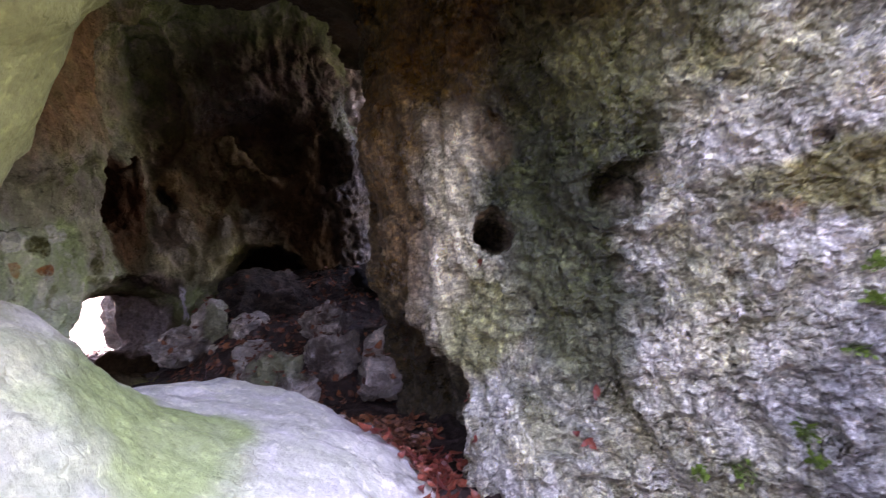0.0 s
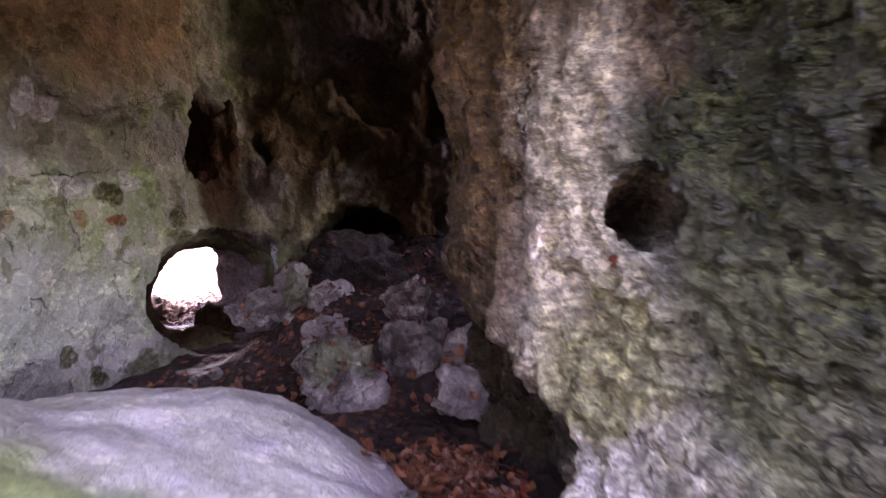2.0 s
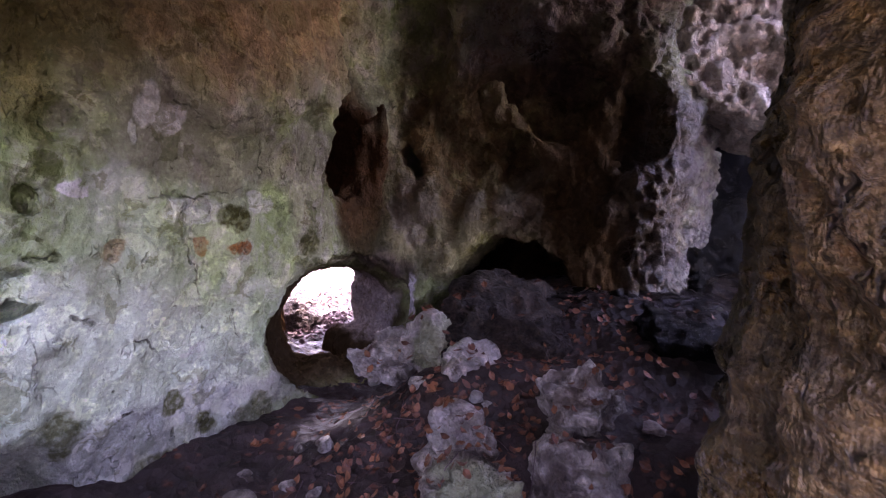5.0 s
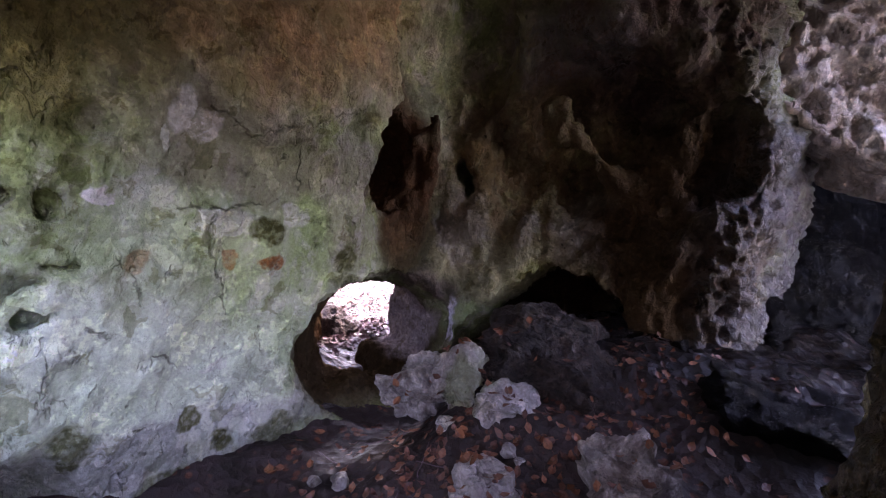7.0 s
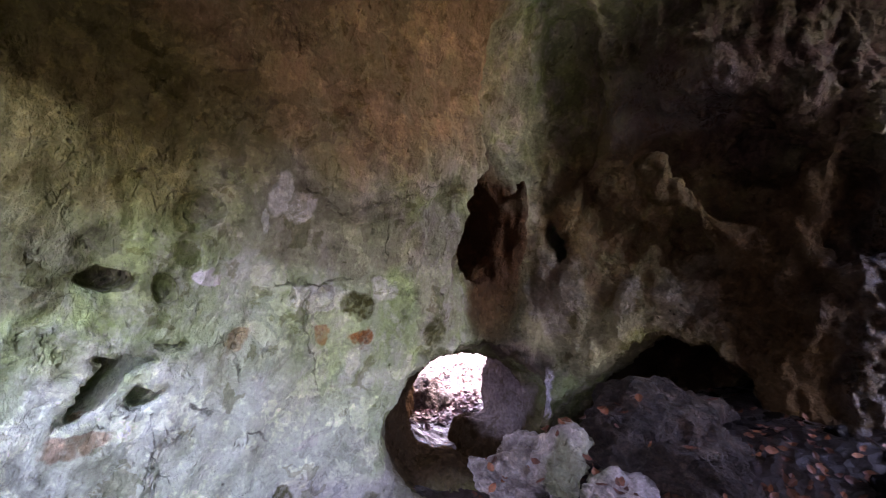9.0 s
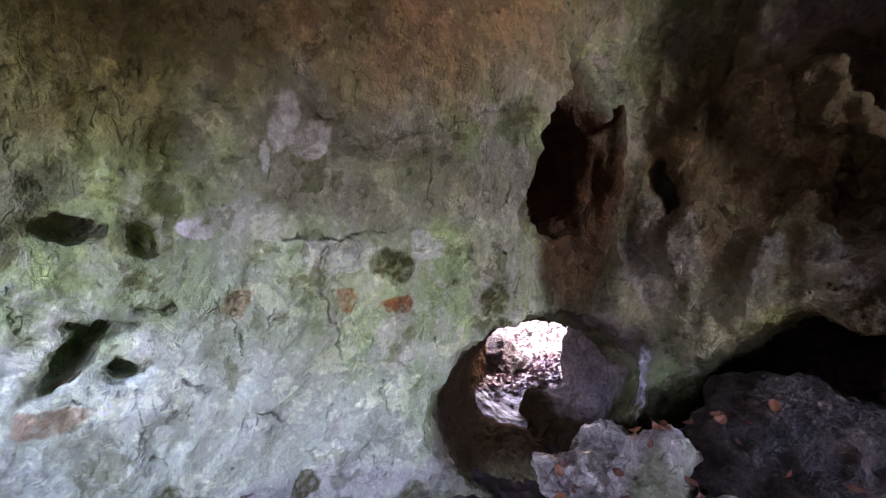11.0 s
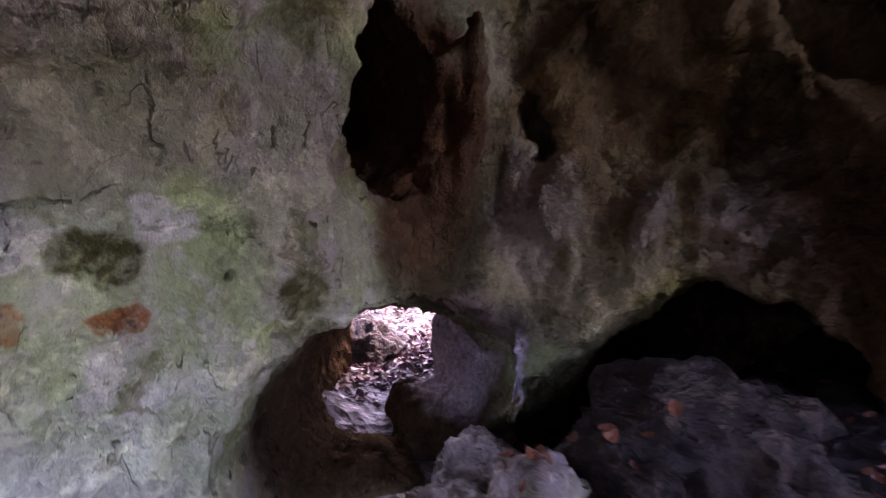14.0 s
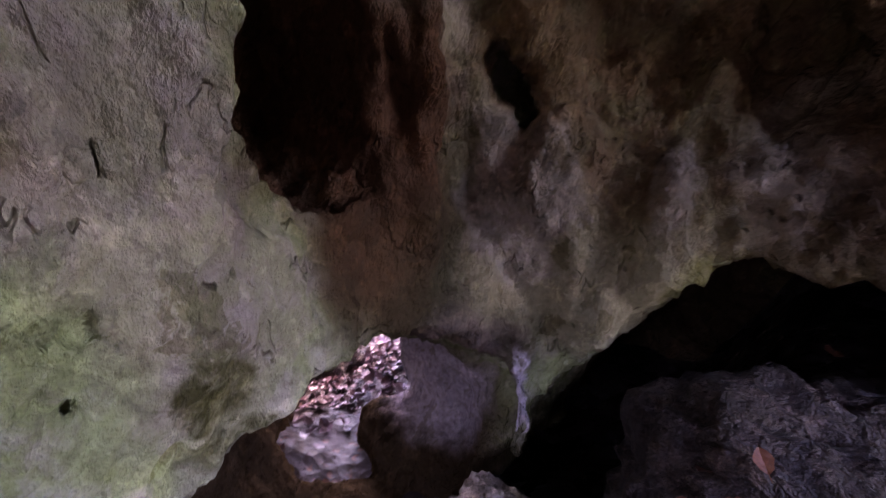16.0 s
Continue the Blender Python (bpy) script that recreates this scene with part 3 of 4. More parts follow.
def ground_height(x, y):
    p = np.stack([x.ravel(), y.ravel(), 0 * x.ravel()], 1)
    inside = step(x, -3.3, -2.7) * step(y, 1.0, 2.2)
    slope = 0.42 * step(y, 3.2, 4.35) * step(x, -2.45, -1.85) + 0.36 * step(y, 4.2, 5.1) * step(x, -2.2, -1.7)
    z = inside * (0.20 + slope) + 0.18 * (1 - inside) * step(x, -5.2, -3.3) * step(x, -1.0, -2.6) * step(y, 1.5, 3.0) * step(y, 7.5, 6.5)
    z = z - 0.20 * step(x, -3.6, -5.0) - 0.06 * np.maximum(-4.0 - x, 0) * step(x, -30, -10)
    z = z + SHADE_BANK * step(y, -3.0, -11.0) + 0.05 * step(y, 4.2, 5.2) * step(x, -1.6, -1.0) * fbm(p, 5.0, 3).reshape(x.shape)
    z = z + (0.06 * fbm(p, 1.7, 3) + 0.025 * fbm(p, 7.0, 4)).reshape(x.shape) * step(np.hypot(x, y), 40, 12)
    return z


def spread(lo, hi, fine, far):
    """Even steps between lo and hi, growing ones out to far on both sides."""
    out, s, a = list(np.arange(lo, hi, fine)), fine, hi
    low, b = [], lo
    while a < far:
        out.append(a)
        s *= 1.35
        a += s
        b -= s
        low.append(b)
    return np.array(low[::-1] + out, np.float32)


gx, gy = spread(-3.4, 1.6, 0.04, 900), spread(-0.6, 8.2, 0.04, 900)
X, Y = np.meshgrid(gx, gy, indexing="ij")
Z = ground_height(X, Y)
index = np.arange(X.size).reshape(X.shape)
ground_quads = np.stack([index[:-1, :-1], index[1:, :-1], index[1:, 1:], index[:-1, 1:]], -1).reshape(-1, 4)
ground_verts = np.stack([X, Y, Z], -1).reshape(-1, 3)
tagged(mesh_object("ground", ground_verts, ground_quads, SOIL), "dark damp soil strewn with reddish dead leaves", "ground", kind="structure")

# ---- cave wall: the long stained side, the far alcove, the round tunnel ----
w = Solid((-4.3, 0.6, -0.7), (-0.5, 7.8, 3.9), 0.021)
w.add(lambda x, y, z: x + 2.63 + 0.0 * y + 0.05 * np.sin(2.1 * y + 1.0) * np.cos(1.7 * z) + 0 * z)
w.add(both(plane((0.324, -0.946, 0.0), -5.24), lambda x, y, z: x + 0.80 + 0.28 * np.maximum(z - 2.1, 0) + 0 * y, 0.3), 0.25)
w.add(lambda x, y, z: (3.35 - z) + 0.45 * (x + 2.6) + 0 * y, 0.5)                       # the wall curving over into the roof
w.hollow((-1.80, 4.70, 2.08), (0.75, 0.62, 0.66), 0.3)                                   # alcove
w.cut(tube((-2.45, 3.89, 0.72), (-4.4, 5.48, 0.13), 0.43, 0.42), 0.05)                         # tunnel
w.hollow((-2.58, 4.06, 0.66), (0.42, 0.62, 0.46), 0.05)
w.hollow((-2.62, 4.38, 0.68), (0.24, 0.30, 0.32), 0.04)
w.cut(lambda x, y, z: smax(smax(x + 3.42 + 0.06 * np.sin(5 * z) + 0 * y, 1.05 - 0.632 * x - 0.775 * y + 0 * z, 0.12), z - 1.05 + 0 * y, 0.2), 0.08)  # ground behind the wall, under an unseen overhang kept low to shade it
w.hollow((-2.80, 4.08, 0.59), (0.34, 0.47, 0.47), 0.05)                                  # its wide mouth
w.hollow((-2.72, 4.60, 0.66), (0.10, 0.07, 0.24), 0.03)                                  # dark gap beside the tooth of rock
for c, r in (((-3.0, 4.20, 0.10), (0.36, 0.30, 0.20)), ((-3.15, 4.72, 0.16), (0.34, 0.26, 0.26)), ((-3.10, 4.98, 0.55), (0.30, 0.26, 0.42)), ((-2.85, 4.0, 1.24), (0.2, 0.15, 0.06))):
    w.lump(c, r, 0.06)                                                                   # knobs inside the tunnel
w.hollow((-2.62, 4.28, 1.72), (0.14, 0.40, 0.50), 0.2)                                  # recess
w.hollow((-2.62, 4.36, 2.65), (0.34, 0.50, 0.75), 0.04)                                   # the wall's far corner
w.hollow((-2.88, 4.02, 1.86), (0.44, 0.23, 0.38), 0.03, (17, 0, 0))                       # dark niche
crevice = tube((-2.50, 0, 0.22), (-1.86, 0, 0.90), 0.25, 0.40)
w.cut(lambda x, y, z: smax(crevice(x, 0 * y, z), np.abs(y - 5.35) - 0.95 + 0 * x, 0.15), 0.06)   # black crevice under the wall
w.hollow((-1.95, 5.9, 0.75), (0.65, 0.9, 0.60), 0.05)
w.lump((-2.53, 4.63, 0.72), (0.055, 0.06, 0.24), 0.04)                                   # the tooth between tunnel and crevice
for k, (u, v, r) in enumerate((((-2.15, 4.85, 2.35), (-1.25, 5.75, 1.35), 0.09), 
                               ((-1.9, 4.9, 2.95), (-1.3, 5.2, 2.7), 0.09), ((-2.70, 4.34, 2.15), (-2.74, 4.36, 1.5), 0.05))):
    w.add(tube(u, v, r), 0.18)                                                           # ribs of the alcove
w.hollow((-2.79, 4.88, 1.80), (0.62, 0.10, 0.17), 0.015, (20, 0, -53))                       # small pocket
w.hollow((-1.65, 5.20, 2.45), (0.30, 0.30, 0.20), 0.08)
w.hollow((-1.15, 5.20, 2.15), (0.20, 0.30, 0.35), 0.08)
w.hollow((-2.05, 5.15, 1.95), (0.14, 0.20, 0.22), 0.08)
for c, r in (((-2.60, 2.342, 2.25), 0.05), ((-2.60, 3.11, 0.853), 0.028), ((-2.63, 3.10, 1.087), 0.022), ((-2.60, 3.505, 1.448), 0.022),
             ((-2.63, 3.555, 1.692), 0.020), ((-2.63, 3.61, 1.70), 0.013), ((-2.64, 3.475, 1.325), 0.02), ((-2.60, 2.62, 1.72), 0.035), ((-2.60, 2.58, 1.95), 0.04),
             ((-2.62, 3.0, 1.45), 0.03), ((-2.6, 2.75, 0.62), 0.03)):
    w.hollow(c, (r * 1.6, r, r), 0.012)
w.hollow((-2.70, 2.17, 1.10), (0.32, 0.045, 0.17), 0.015, (-35, 0, 0))                     # eroded hollows
w.hollow((-2.66, 2.27, 1.20), (0.12, 0.14, 0.025), 0.015, (-6, 0, 0))
w.hollow((-2.70, 2.33, 1.06), (0.30, 0.07, 0.04), 0.015, (20, 0, 0))
w.hollow((-2.66, 2.40, 1.25), (0.10, 0.07, 0.018), 0.01)
w.hollow((-2.70, 2.17, 1.50), (0.20, 0.10, 0.024), 0.015)
w.hollow((-2.66, 2.36, 1.47), (0.12, 0.03, 0.05), 0.015)
w.hollow((-2.64, 2.46, 1.78), (0.08, 0.09, 0.06), 0.03)
w.hollow((-2.50, 1.9, 0.20), (0.5, 0.65, 0.35), 0.08)                                    # undercut


def wall_relief(p):
    x, y, z = p.T
    rim = step(x, -1.7, -0.9)
    far = step(y, 3.85, 4.3)
    rough = rim * 0.9 + step(z, 1.6, 2.6) * 0.3 + 0.5 * far
    q = p * (1, 1, 0.6)
    lip = 1.84 + 0.22 * (y - 3.05) + 0.05 * np.sin(7 * y + 1) + 0.03 * vnoise(p, 9.0)
    lip = 0.05 * step(z, lip - 0.012, lip + 0.012) * step(y, 2.85, 3.05) * step(y, 3.75, 3.6) * step(z, 2.6, 2.1)
    flutes = 0.05 * far * step(z, 1.0, 1.5) * fbm(p * (1, 1, 0.22), 5.5, 3, 0.5, 4.0)
    scales = np.abs(fbm(q, 5.0, 5, 0.65, 8.0))
    calm = 1 - 0.3 * step(x, -2.72, -2.9) * step(z, 1.3, 1.1)
    return calm * (0.030 * fbm(p, 1.9, 3) + 0.018 * fbm(q, 6.0, 4, 0.6, 3.0) * (1 + 1.2 * rough) - 0.055 * np.minimum(scales, 0.5) + lip + flutes
            - 0.030 * (cells(q + 0.05 * np.stack([vnoise(p, 8.0, 1.0), vnoise(p, 8.0, 5.0), vnoise(p, 8.0, 9.0)], 1), 8.5) - 0.5) + 0.05 * far * fbm(p, 2.7, 3, 0.5, 6.0) - rim * (0.30 * np.maximum(0.45 - cells(p, 7.0), 0) + 0.20 * np.maximum(0.42 - cells(p, 13.0), 0)))


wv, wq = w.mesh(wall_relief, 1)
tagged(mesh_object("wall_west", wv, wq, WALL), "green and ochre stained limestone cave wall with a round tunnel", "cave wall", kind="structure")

# ---- the pillar and the cliff beside it ----
p = Solid((-0.75, 0.7, -0.4), (2.0, 5.1, 3.9), 0.018)
# its back, out of view, is lengthened to block light from the passage
p.add(both(both(plane((-0.5, -0.866, -0.05), -2.17), lambda x, y, z: -x - 0.33 - 0.02 * z + 0 * y, 0.35), lambda x, y, z: y - 4.6 - 0.2 * x + 0 * z, 0.5))
p.lump((0.42, 2.35, 0.25), (0.42, 0.42, 0.40), 0.2)
p.hollow((-0.34, 2.64, 0.37), (0.50, 0.52, 0.50), 0.08)                                   # undercut foot
p.hollow((0.27, 2.50, 1.30), (0.095, 0.36, 0.115), 0.02, (-8, 0, 0))
p.lump((0.24, 2.47, 1.19), (0.06, 0.10, 0.035), 0.02)                                  # pot holes
p.hollow((0.77, 2.08, 1.47), (0.10, 0.16, 0.085), 0.04, (-15, 0, 0))
p.hollow((0.35, 2.22, 1.82), (0.14, 0.14, 0.20), 0.2)
p.hollow((1.42, 1.62, 2.0), (0.13, 0.12, 0.14), 0.05)
p.hollow((0.78, 1.98, 1.09), (0.13, 0.08, 0.02), 0.02, (0, 40, -30))
p.hollow((1.10, 1.78, 1.82), (0.03, 0.05, 0.03), 0.01)
p.hollow((1.33, 1.66, 1.60), (0.03, 0.05, 0.03), 0.01)


def pillar_relief(v):
    q = v * (1, 1, 0.35)
    left = step(v[:, 0], 0.35, -0.1)
    flute = 0.045 * fbm(q, 4.5, 4, 0.6) * (0.5 + 0.5 * left) + 0.05 * left * fbm(v * (1, 1, 0.16), 8.0, 4, 0.65, 13.0)
    slant = np.stack([v[:, 0] + 0.5 * v[:, 2], v[:, 1], 0.6 * v[:, 2] - 0.3 * v[:, 0]], 1)
    crags = np.abs(fbm(slant, 5.0, 5, 0.62, 2.0))
    return (0.06 * fbm(v, 1.5, 2, 0.5, 5.0) + flute + 0.02 * fbm(v, 14.0, 3, 0.6, 9.0) - 0.11 * np.minimum(crags, 0.6) * (1 - 0.6 * left)
            - 0.022 * (cells(v * (0.8, 0.8, 1.7) + 0.04 * np.stack([vnoise(v, 9.0, 1.0), vnoise(v, 9.0, 5.0), vnoise(v, 9.0, 9.0)], 1), 9.0) - 0.5) * (1 - 0.7 * left)
            - 0.05 * np.maximum(0.36 - cells(v * (1, 1, 0.8), 6.0), 0))


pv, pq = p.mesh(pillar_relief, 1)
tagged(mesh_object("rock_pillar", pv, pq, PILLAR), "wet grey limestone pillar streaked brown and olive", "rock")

# ---- pale ledge at the entrance, and the arch beside it ----
s = Solid((-2.7, -0.2, -0.6), (0.3, 3.2, 1.5), 0.024)
s.add(egg((-1.15, 1.50, 0.11), (1.05, 1.36, 0.73)))
s.add(egg((-0.75, 1.55, 0.03), (0.80, 1.10, 0.70)), 0.12)
s.add(egg((-1.58, 1.15, 0.72), (0.85, 0.60, 0.60)), 0.2)
sv, sq = s.mesh(lambda v: 0.03 * fbm(v, 2.2, 3) + 0.012 * fbm(v, 9.0, 4, 0.6) - 0.06 * np.maximum(0.22 - cells(v, 9.0), 0) * (vnoise(v, 2.0) > 0), 1)
tagged(mesh_object("rock_ledge", sv, sq, LEDGE), "pale smooth limestone ledge with a green algae patch", "rock")

a = Solid((-4.3, -2.2, -0.6), (0.4, 1.9, 4.3), 0.04)
a.add(tube((-2.0, 0.95, 0.75), (-0.72, 0.98, 2.35), 0.36, 0.36))
a.add(both(lambda x, y, z: x + 2.55 + 0.15 * np.sin(1.5 * y) + 0.1 * np.maximum(z - 2.2, 0), lambda x, y, z: y - 1.3 - 0.2 * z + 0 * x, 0.3), 0.3)
av, aq = a.mesh(lambda v: 0.06 * fbm(v, 1.5, 3) + 0.02 * fbm(v, 8.0, 3), 1)
tagged(mesh_object("wall_south", av, aq, LEDGE), "pale limestone arch with olive algae at the entrance", "cave wall", kind="structure")

# ---- roof, passage ----
c = Solid((-4.3, 1.5, 2.2), (4.2, 9.2, 4.6), 0.06)
# front lip, out of view, brought down low to cut the skylight
c.add(lambda x, y, z: 3.6 - 1.35 * np.clip((2.6 - y) / 1.0, 0, 1) - z + 0.12 * np.sin(1.3 * x + 0.7 * y) + 0.1 * np.cos(1.9 * y - x))
# unseen gap, added to let skylight onto the fin and tufa
c.cut(lambda x, y, z: smax(smax(-0.1 - x, 4.9 - y, 0.3) + 0 * z, -9 + 0 * z, 0.1), 0.2)
cv, cq = c.mesh(lambda v: 0.09 * fbm(v, 1.6, 4), 1)
tagged(mesh_object("ceiling", cv, cq, ROOF), "rough brown limestone cave roof", "ceiling", kind="structure")
t = Solid((-1.3, 5.3, 1.7), (1.2, 7.2, 3.4), 0.02)
t.add(both(lambda x, y, z: 2.32 - z + 0.12 * np.sin(4 * x) + 0 * y, lambda x, y, z: 5.75 - y + 0.2 * x + 0.35 * (z - 2.4), 0.2))
tv, tq = t.mesh(lambda v: 0.10 * fbm(v, 2.2, 3) - 0.34 * np.maximum(0.46 - cells(v * (1, 1, 0.7), 8.0), 0) - 0.22 * np.maximum(0.46 - cells(v, 13.0), 0), 0)
tagged(mesh_object("ceiling_passage", tv, tq, POROUS), "pale porous tufa roof over the side passage", "ceiling", kind="structure")
b = Solid((-1.4, 7.2, -0.4), (3.0, 9.2, 4.4), 0.06)
b.add(lambda x, y, z: 7.9 - y + 0.15 * np.sin(2 * x + z) + 0 * z)
b.add(egg((-0.5, 7.6, 1.0), (0.8, 0.5, 0.75)), 0.1)
bv, bq = b.mesh(lambda v: 0.08 * fbm(v, 2.0, 4), 1)
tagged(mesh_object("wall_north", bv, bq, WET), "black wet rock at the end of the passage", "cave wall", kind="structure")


# ---- boulders ----
def boulder(c, r, seed, facets=14, turn=0.0, material=None, label="", soft=0.05, fine=5, kind="boulder"):
    """One weathered block: a ball cut by flat faces, then roughened."""
    rnd = np.random.RandomState(seed)
    bm = bmesh.new()
    bmesh.ops.create_icosphere(bm, subdivisions=fine, radius=1.0)
    d = np.array([v.co for v in bm.verts], np.float32)
    faces = np.array([[v.index for v in f.verts] for f in bm.faces], np.int32)
    bm.free()
    n = rnd.normal(size=(facets, 3))
    n /= np.linalg.norm(n, axis=1, keepdims=True)
    far = rnd.uniform(0.6, 0.88, facets)
    size = np.ones(len(d), np.float32)
    for k in range(facets):
        along = d @ n[k]
        size = smin(size, np.where(along > 0.05, far[k] / np.maximum(along, 0.05), 9), soft)
    v = d * size[:, None] * np.array(r)
    rough = min(1.0, 3.0 * max(r))
    v = v + rough * d * (0.05 * fbm(v + seed, 3.0, 3) - 0.10 * np.abs(fbm(v * (1, 1, 1.6) + seed, 5.0, 4, 0.55)) + 0.014 * fbm(v + seed, 20.0, 3))[:, None]
    ob = mesh_object(kind, v, faces, material or BOULDER)
    ob.matrix_world = pose(*c, 0, 0, turn)
    return tagged(ob, label, kind, "fallen boulders in the cave" if kind == "boulder" else "loose stones on the cave floor")


boulder((-2.02, 4.12, 0.60), (0.22, 0.24, 0.27), 3, 14, 10, label="pale angular limestone boulder with a green patch")
boulder((-1.74, 4.18, 0.60), (0.23, 0.20, 0.18), 21, 12, 25, label="whitish angular boulder leaning on a debris mound")
boulder((-1.72, 4.66, 0.58), (0.66, 0.52, 0.54), 4, 16, 0, MOUND, label="large brown boulder mound strewn with leaves")
boulder((-1.02, 4.05, 0.50), (0.24, 0.26, 0.36), 5, 14, 30, label="grey peaked boulder in dark leaf litter")
boulder((-1.15, 3.32, 0.34), (0.30, 0.28, 0.27), 6, 14, 0, label="rough boulder with pale green lichen on top")
boulder((-1.42, 3.62, 0.38), (0.24, 0.22, 0.26), 8, 14, 50, label="rounded purplish grey boulder on the cave floor")
boulder((-0.42, 3.42, 0.40), (0.32, 0.38, 0.42), 9, 14, 0, label="smooth grey boulder beside the rock pillar", soft=0.3)
boulder((-0.85, 3.75, 0.42), (0.26, 0.28, 0.30), 10, 14, 0, label="dark damp boulder among dead leaves")
boulder((-2.30, 4.02, 0.48), (0.26, 0.20, 0.17), 11, 14, 20, label="flat grey rock below the round tunnel")
boulder((-2.42, 4.36, 0.40), (0.26, 0.24, 0.20), 12, 14, 0, label="brown rock wedged below the alcove")
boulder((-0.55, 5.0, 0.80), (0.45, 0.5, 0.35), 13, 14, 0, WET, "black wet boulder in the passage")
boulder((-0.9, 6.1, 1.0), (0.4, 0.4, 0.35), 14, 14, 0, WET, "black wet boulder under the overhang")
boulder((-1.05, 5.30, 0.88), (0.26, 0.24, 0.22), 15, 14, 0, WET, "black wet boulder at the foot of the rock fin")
boulder((-4.30, 5.06, -0.02), (0.50, 0.46, 0.36), 17, 12, 30, MOUND, "brown rock half buried in the leafy slope")
boulder((-4.45, 7.7, 0.2), (1.0, 0.95, 1.3), 18, 12, 0, MOUND, "tall brown rock standing behind the cave wall")
boulder((-5.0, 5.55, -0.22), (0.17, 0.17, 0.20), 16, 12, 0, MOUND, "brown rock on the leafy slope behind the tunnel")


# ---- resting loose things on the rock and soil ----
bpy.context.view_layer.update()
GRAPH = bpy.context.evaluated_depsgraph_get()


def meet(start, way, names):
    """Where a ray first meets one of the named things: place and normal, or None."""
    hit, place, normal, _, ob, _ = scene.ray_cast(GRAPH, Vector(start), Vector(way).normalized())
    if not hit or ob.name.split(".")[0] not in names:
        return None
    return place, normal if normal.dot(Vector(way)) < 0 else -normal


def leaf_shape(length, width, curl, fold, rnd):
    """Vertices and faces of one dry leaf: pointed blade, folded along its rib, curled, with a stalk."""
    n, verts, faces = 6, [], []
    for i in range(n + 1):
        u = i / n
        half = width * 0.5 * math.sin(math.pi * min(u * 0.96 + 0.02, 1)) ** 0.8 * (1 + rnd.uniform(-0.12, 0.12))
        x, z = length * (u - 0.5), curl * length * (2 * u - 1) ** 2
        verts += [(x, -half, z + fold * half + rnd.uniform(0, 0.004)), (x, 0, z), (x, half, z + fold * half + rnd.uniform(0, 0.004))]
        if i:
            a, b = 3 * (i - 1), 3 * i
            faces += [(a, b, b + 1, a + 1), (a + 1, b + 1, b + 2, a + 2)]
    k = len(verts)
    x, z = -length * 0.5, curl * length
    verts += [(x, -0.001, z), (x, 0.001, z), (x - 0.3 * length, 0.002, z + 0.006), (x - 0.3 * length, 0.0, z + 0.006)]
    faces.append((k, k + 1, k + 2, k + 3))
    return verts, faces


LEAF_RND = random.Random(5)
SHAPES = [leaf_shape(LEAF_RND.uniform(0.040, 0.068), LEAF_RND.uniform(0.025, 0.042), LEAF_RND.uniform(-0.1, 0.3), LEAF_RND.uniform(-0.3, 0.6), LEAF_RND) for _ in range(8)]
LEAF_MESHES = {}


def leaf_mesh(k, material):
    key = (k, material.name)
    if key not in LEAF_MESHES:
        me = bpy.data.meshes.new("leaf")
        me.from_pydata(*[SHAPES[k][0], [], SHAPES[k][1]])
        me.materials.append(material)
        LEAF_MESHES[key] = me
    return LEAF_MESHES[key]


def lie(place, normal, rnd, lift=0.006):
    turn = normal.to_track_quat("Z", "Y").to_matrix().to_4x4()
    return Matrix.Translation(place + normal * lift) @ turn @ pose(0, 0, 0, rnd.uniform(-25, 25), rnd.uniform(-25, 25), rnd.uniform(0, 360))


def fallen_leaf(m, k, material, label):
    ob = new("dead_leaf", leaf_mesh(k, material))
    ob.matrix_world = m
    return tagged(ob, label, "leaf", "dead leaves on the cave floor")


def litter(name, area, count, material, names, label, seed, size=1.0, top=1.25):
    """Uncounted leaves, joined into one thing. area: x, y, spread x, spread y."""
    rnd, verts, faces = random.Random(seed), [], []
    for _ in range(count):
        x, y = rnd.gauss(area[0], area[2]), rnd.gauss(area[1], area[3])
        got = meet((x, y, top), (0, 0, -1), names)
        if got is None or got[1].z < 0.45:
            continue
        m = lie(*got, rnd, rnd.uniform(0.002, 0.03)) @ Matrix.Scale(size * rnd.uniform(0.75, 1.3), 4)
        v, f = SHAPES[rnd.randrange(8)]
        k = len(verts)
        verts += [m @ Vector(c) for c in v]
        faces += [tuple(i + k for i in q) for q in f]
    me = bpy.data.meshes.new(name)
    me.from_pydata(verts, [], faces)
    me.materials.append(material)
    return tagged(new(name, me), label, "leaf litter", kind="stuff")


rnd = random.Random(31)
for k in range(34):
    x, y = (rnd.uniform(-2.3, -0.6), rnd.uniform(2.9, 4.2)) if k < 24 else (rnd.uniform(-1.2, 0.3), rnd.uniform(4.6, 6.4))
    got = meet((x, y, 1.1), (0, 0, -1), ("ground",))
    if got:
        r = rnd.uniform(0.03, 0.09)
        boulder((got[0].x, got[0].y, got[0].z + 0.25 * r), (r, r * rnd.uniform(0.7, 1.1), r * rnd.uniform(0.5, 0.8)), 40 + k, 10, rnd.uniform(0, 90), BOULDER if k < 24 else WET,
                "small angular limestone stone in leaf litter" if k < 24 else "small black wet stone in the passage", 0.05, 3, "stone")
for x, y, r in ((-0.36, 2.20, 0.05), (-0.50, 2.32, 0.025)):
    got = meet((x, y, 1.1), (0, 0, -1), ("rock_ledge",))
    if got:
        boulder((got[0].x, got[0].y, got[0].z + 0.25 * r), (r, r * 0.8, r * 0.5), int(900 * r), 10, 20, BOULDER, "small purplish stone lying on the pale ledge", 0.08, 3, "stone")
bpy.context.view_layer.update()
GRAPH = bpy.context.evaluated_depsgraph_get()

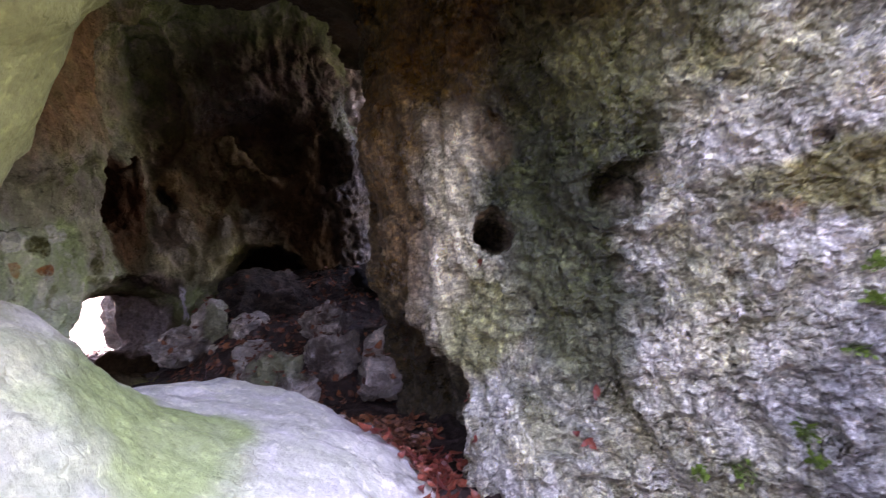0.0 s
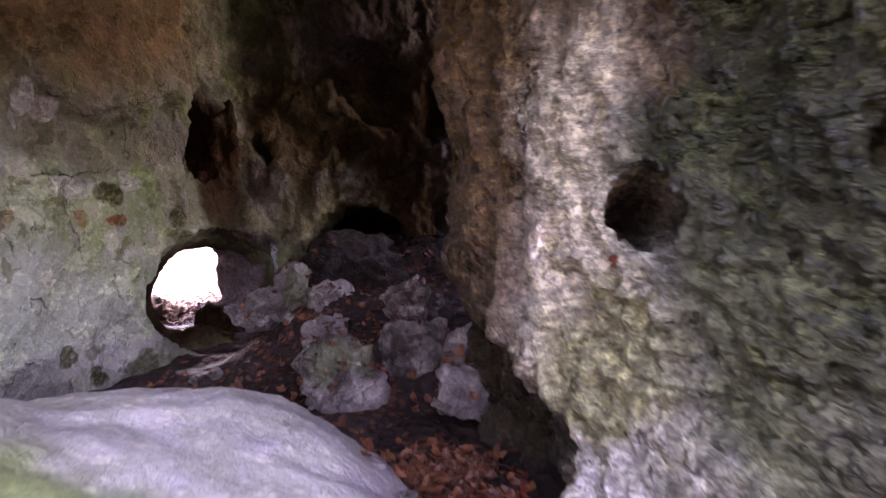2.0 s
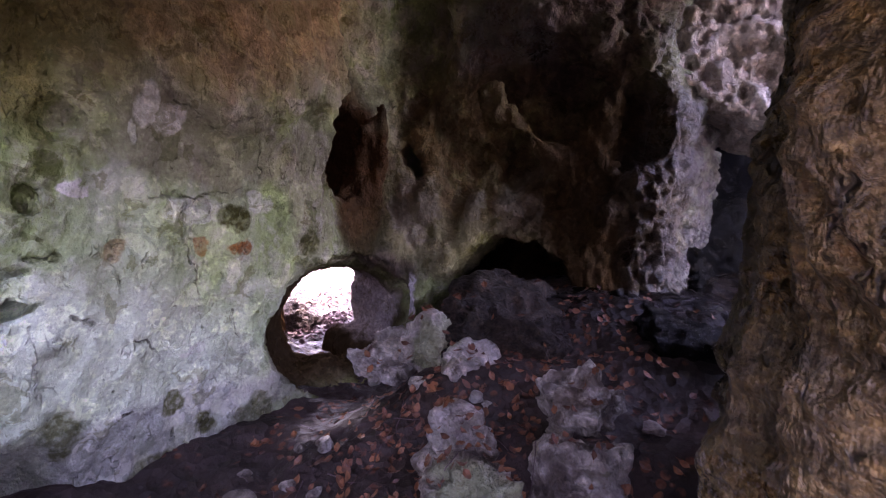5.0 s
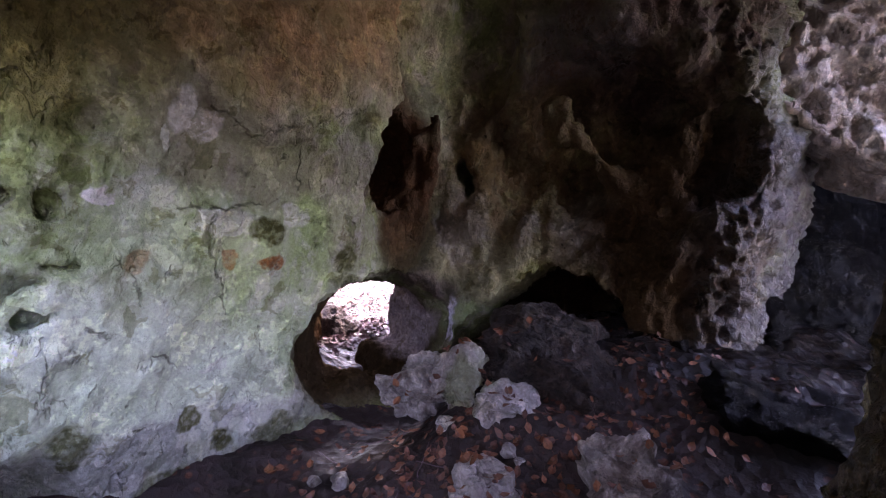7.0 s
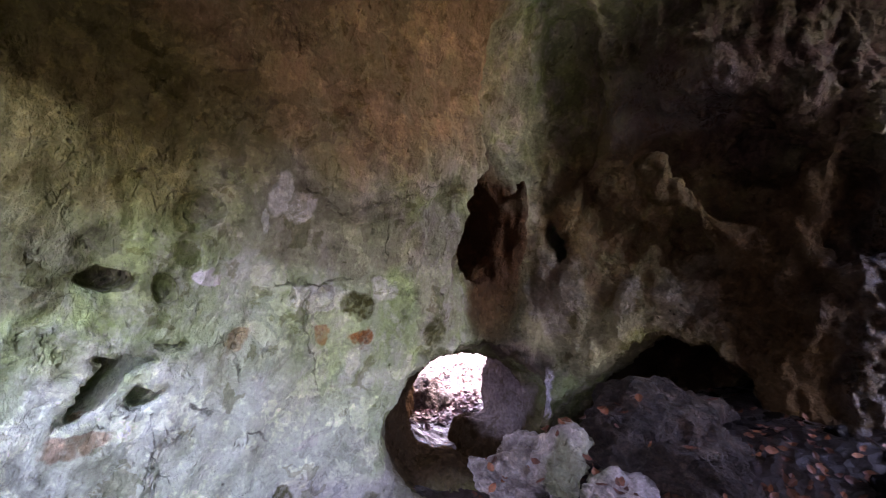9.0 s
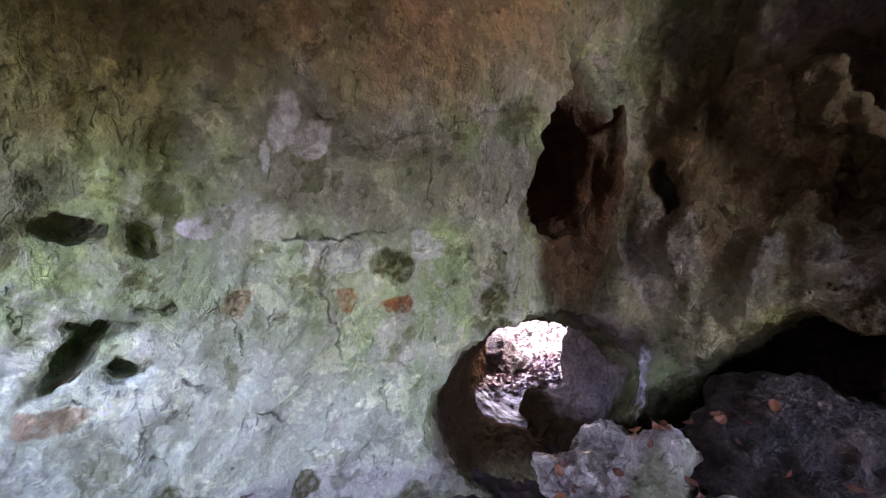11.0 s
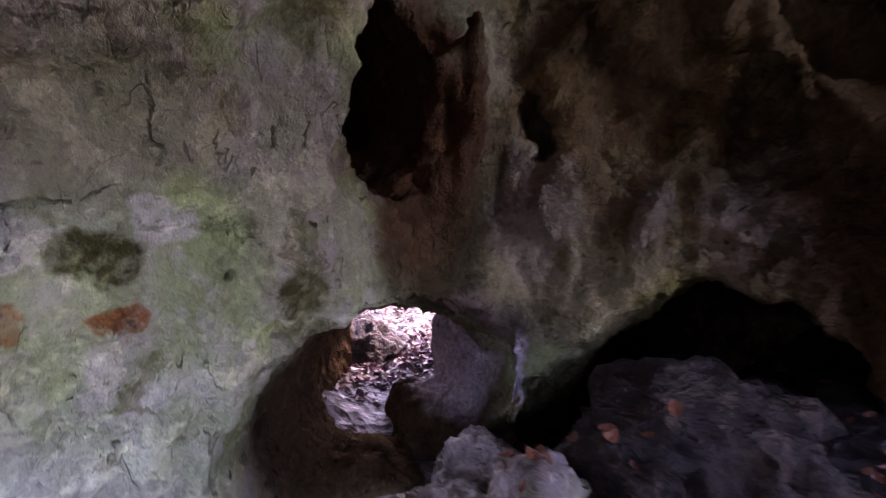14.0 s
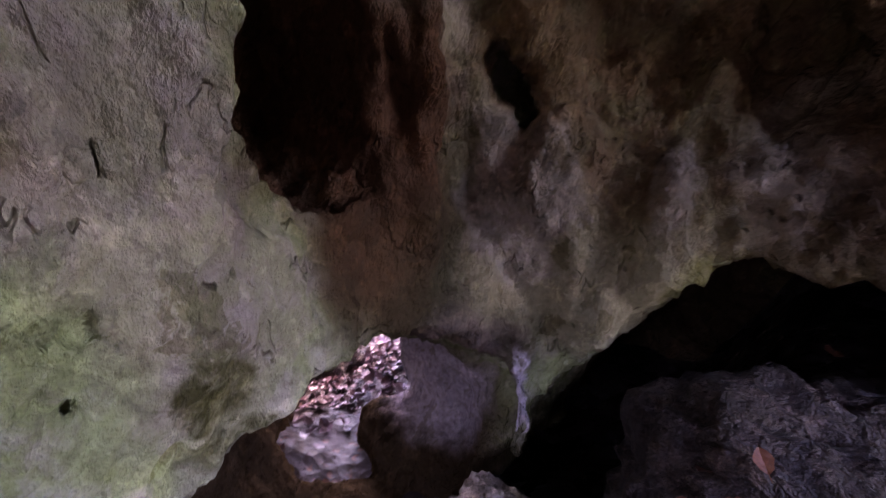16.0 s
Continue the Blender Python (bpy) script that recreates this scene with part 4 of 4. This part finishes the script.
FLOOR = ("ground", "boulder", "rock_ledge")
litter("leaf_litter", (-0.38, 2.78, 0.13, 0.17), 420, DEAD_LEAF, FLOOR + ("rock_pillar",), "heap of orange-red dead leaves between ledge and pillar", 1, 1.0, 0.7)
litter("leaf_litter", (-1.55, 3.45, 0.50, 0.45), 520, DEAD_LEAF, ("ground", "boulder"), "scattered reddish dead leaves on dark soil", 2, 0.85)
litter("leaf_litter", (-1.2, 4.5, 0.35, 0.35), 260, DEAD_LEAF, ("ground",), "dark red leaves caught among wet boulders", 3, 0.75)
litter("leaf_litter", (-0.06, 2.15, 0.09, 0.25), 260, RED_LEAF, FLOOR + ("rock_pillar",), "wet red leaves in the cleft beside the ledge", 4, 1.0, 0.7)
litter("leaf_litter", (-5.6, 6.3, 1.1, 1.0), 1500, SUNLIT_LEAF, ("ground",), "leaves on the slope beyond the tunnel, coloured light as if sunlit", 6, 1.3, 6.0)
litter("leaf_litter", (-4.05, 5.2, 0.36, 0.40), 900, DIM_LEAF, ("ground",), "purplish dead leaves drifted into the tunnel", 7, 1.2, 0.62)

rnd = random.Random(11)
for _ in range(90):
    got = meet((rnd.uniform(-2.2, -0.5), rnd.uniform(2.9, 4.3), 1.25), (0, 0, -1), ("ground", "boulder"))
    if got and got[1].z > 0.5:
        fallen_leaf(lie(*got, rnd), rnd.randrange(8), DEAD_LEAF, "curled orange-brown dead leaf on damp soil")
FACE = Vector((0.5, 0.866, 0.05))
for x, y, z in ((0.43, 1.2, 0.575), (0.37, 1.2, 0.44), (0.40, 1.2, 0.43), (0.42, 1.2, 0.40), (-0.11, 1.3, 1.13)):
    got = meet((x - 0.3, y, z), FACE, ("rock_pillar",))
    if got:
        fallen_leaf(lie(*got, rnd), rnd.randrange(8), RED_LEAF, "wet red leaf stuck on the limestone")


# ---- small green plants on the cliff ----
def herb(place, normal, seed, size):
    """A tuft: short stems, each with a few oval leaves."""
    rnd = random.Random(seed)
    base = new("herb_tuft")
    base.matrix_world = Matrix.Translation(place)
    tagged(base, "small bright green herb tuft growing on the cliff", "plant", "herbs on the cliff")
    up = (normal * 0.8 + Vector((0, 0, 0.6))).normalized()
    for kind in ("stem", "foliage"):
        verts, faces = [], []
        r = random.Random(seed)
        for _ in range(22):
            way = (up + Vector((r.uniform(-1, 1), r.uniform(-1, 1), r.uniform(-0.8, 0.8)))).normalized()
            tip = way * size * r.uniform(0.5, 1.0)
            side = way.cross(Vector((0, 0, 1))).normalized()
            if kind == "stem":
                k = len(verts)
                verts += [side * 0.0012, side * -0.0012, tip - side * 0.0006, tip + side * 0.0006]
                faces.append((k, k + 1, k + 2, k + 3))
            else:
                for j in range(3):
                    c = tip * (0.55 + 0.22 * j)
                    d = (way + side * r.uniform(-1.2, 1.2) + Vector((0, 0, r.uniform(-0.3, 0.6)))).normalized()
                    e = d.cross(normal + Vector((r.uniform(-0.4, 0.4), 0, 0))).normalized()
                    w, l, k = 0.006 + 0.05 * size, 0.012 + 0.16 * size, len(verts)
                    verts += [c, c + d * l * 0.4 + e * w, c + d * l, c + d * l * 0.4 - e * w]
                    faces.append((k, k + 1, k + 2, k + 3))
        me = bpy.data.meshes.new(kind)
        me.from_pydata(verts, [], faces)
        me.materials.append(HERB)
        new(kind, me).parent = base
    return base


HERBS = ((1.37, 1.67, 0.87, 0.07), (1.42, 1.62, 1.15, 0.06), (1.27, 1.74, 0.54, 0.06), (1.12, 1.84, 0.36, 0.10), (0.97, 1.93, 0.33, 0.05), (1.30, 1.73, 0.44, 0.06), (1.43, 1.63, 1.03, 0.04))
for k, (x, y, z, size) in enumerate(HERBS):
    got = meet((x - 0.25, y - 0.433, z - 0.02), FACE, ("rock_pillar",))
    if got:
        herb(*got, 20 + k, size)


# ---- twigs ----
def twig(points, radius):
    cu = bpy.data.curves.new("twig", "CURVE")
    cu.dimensions, cu.bevel_depth, cu.bevel_resolution = "3D", radius, 1
    sp = cu.splines.new("POLY")
    sp.points.add(len(points) - 1)
    for q, (pt, s) in zip(sp.points, points):
        q.co, q.radius = (*pt, 1), s
    cu.materials.append(DIM_LEAF)
    return tagged(new("twig", cu), "thin dry twig lying on the leaf litter", "twig", "twigs on the cave floor")


rnd = random.Random(4)
for _ in range(16):
    x, y, h = rnd.uniform(-2.3, -1.0), rnd.uniform(2.9, 3.9), rnd.uniform(0, 6.28)
    pts = []
    for i in range(6):
        got = meet((x + 0.035 * i * math.cos(h) + rnd.uniform(-0.006, 0.006), y + 0.035 * i * math.sin(h) + rnd.uniform(-0.006, 0.006), 1.2), (0, 0, -1), ("ground", "boulder"))
        if got:
            pts.append((got[0] + Vector((0, 0, 0.006)), 1.2 - 0.15 * i))
    if len(pts) == 6:
        twig(pts, 0.0025)
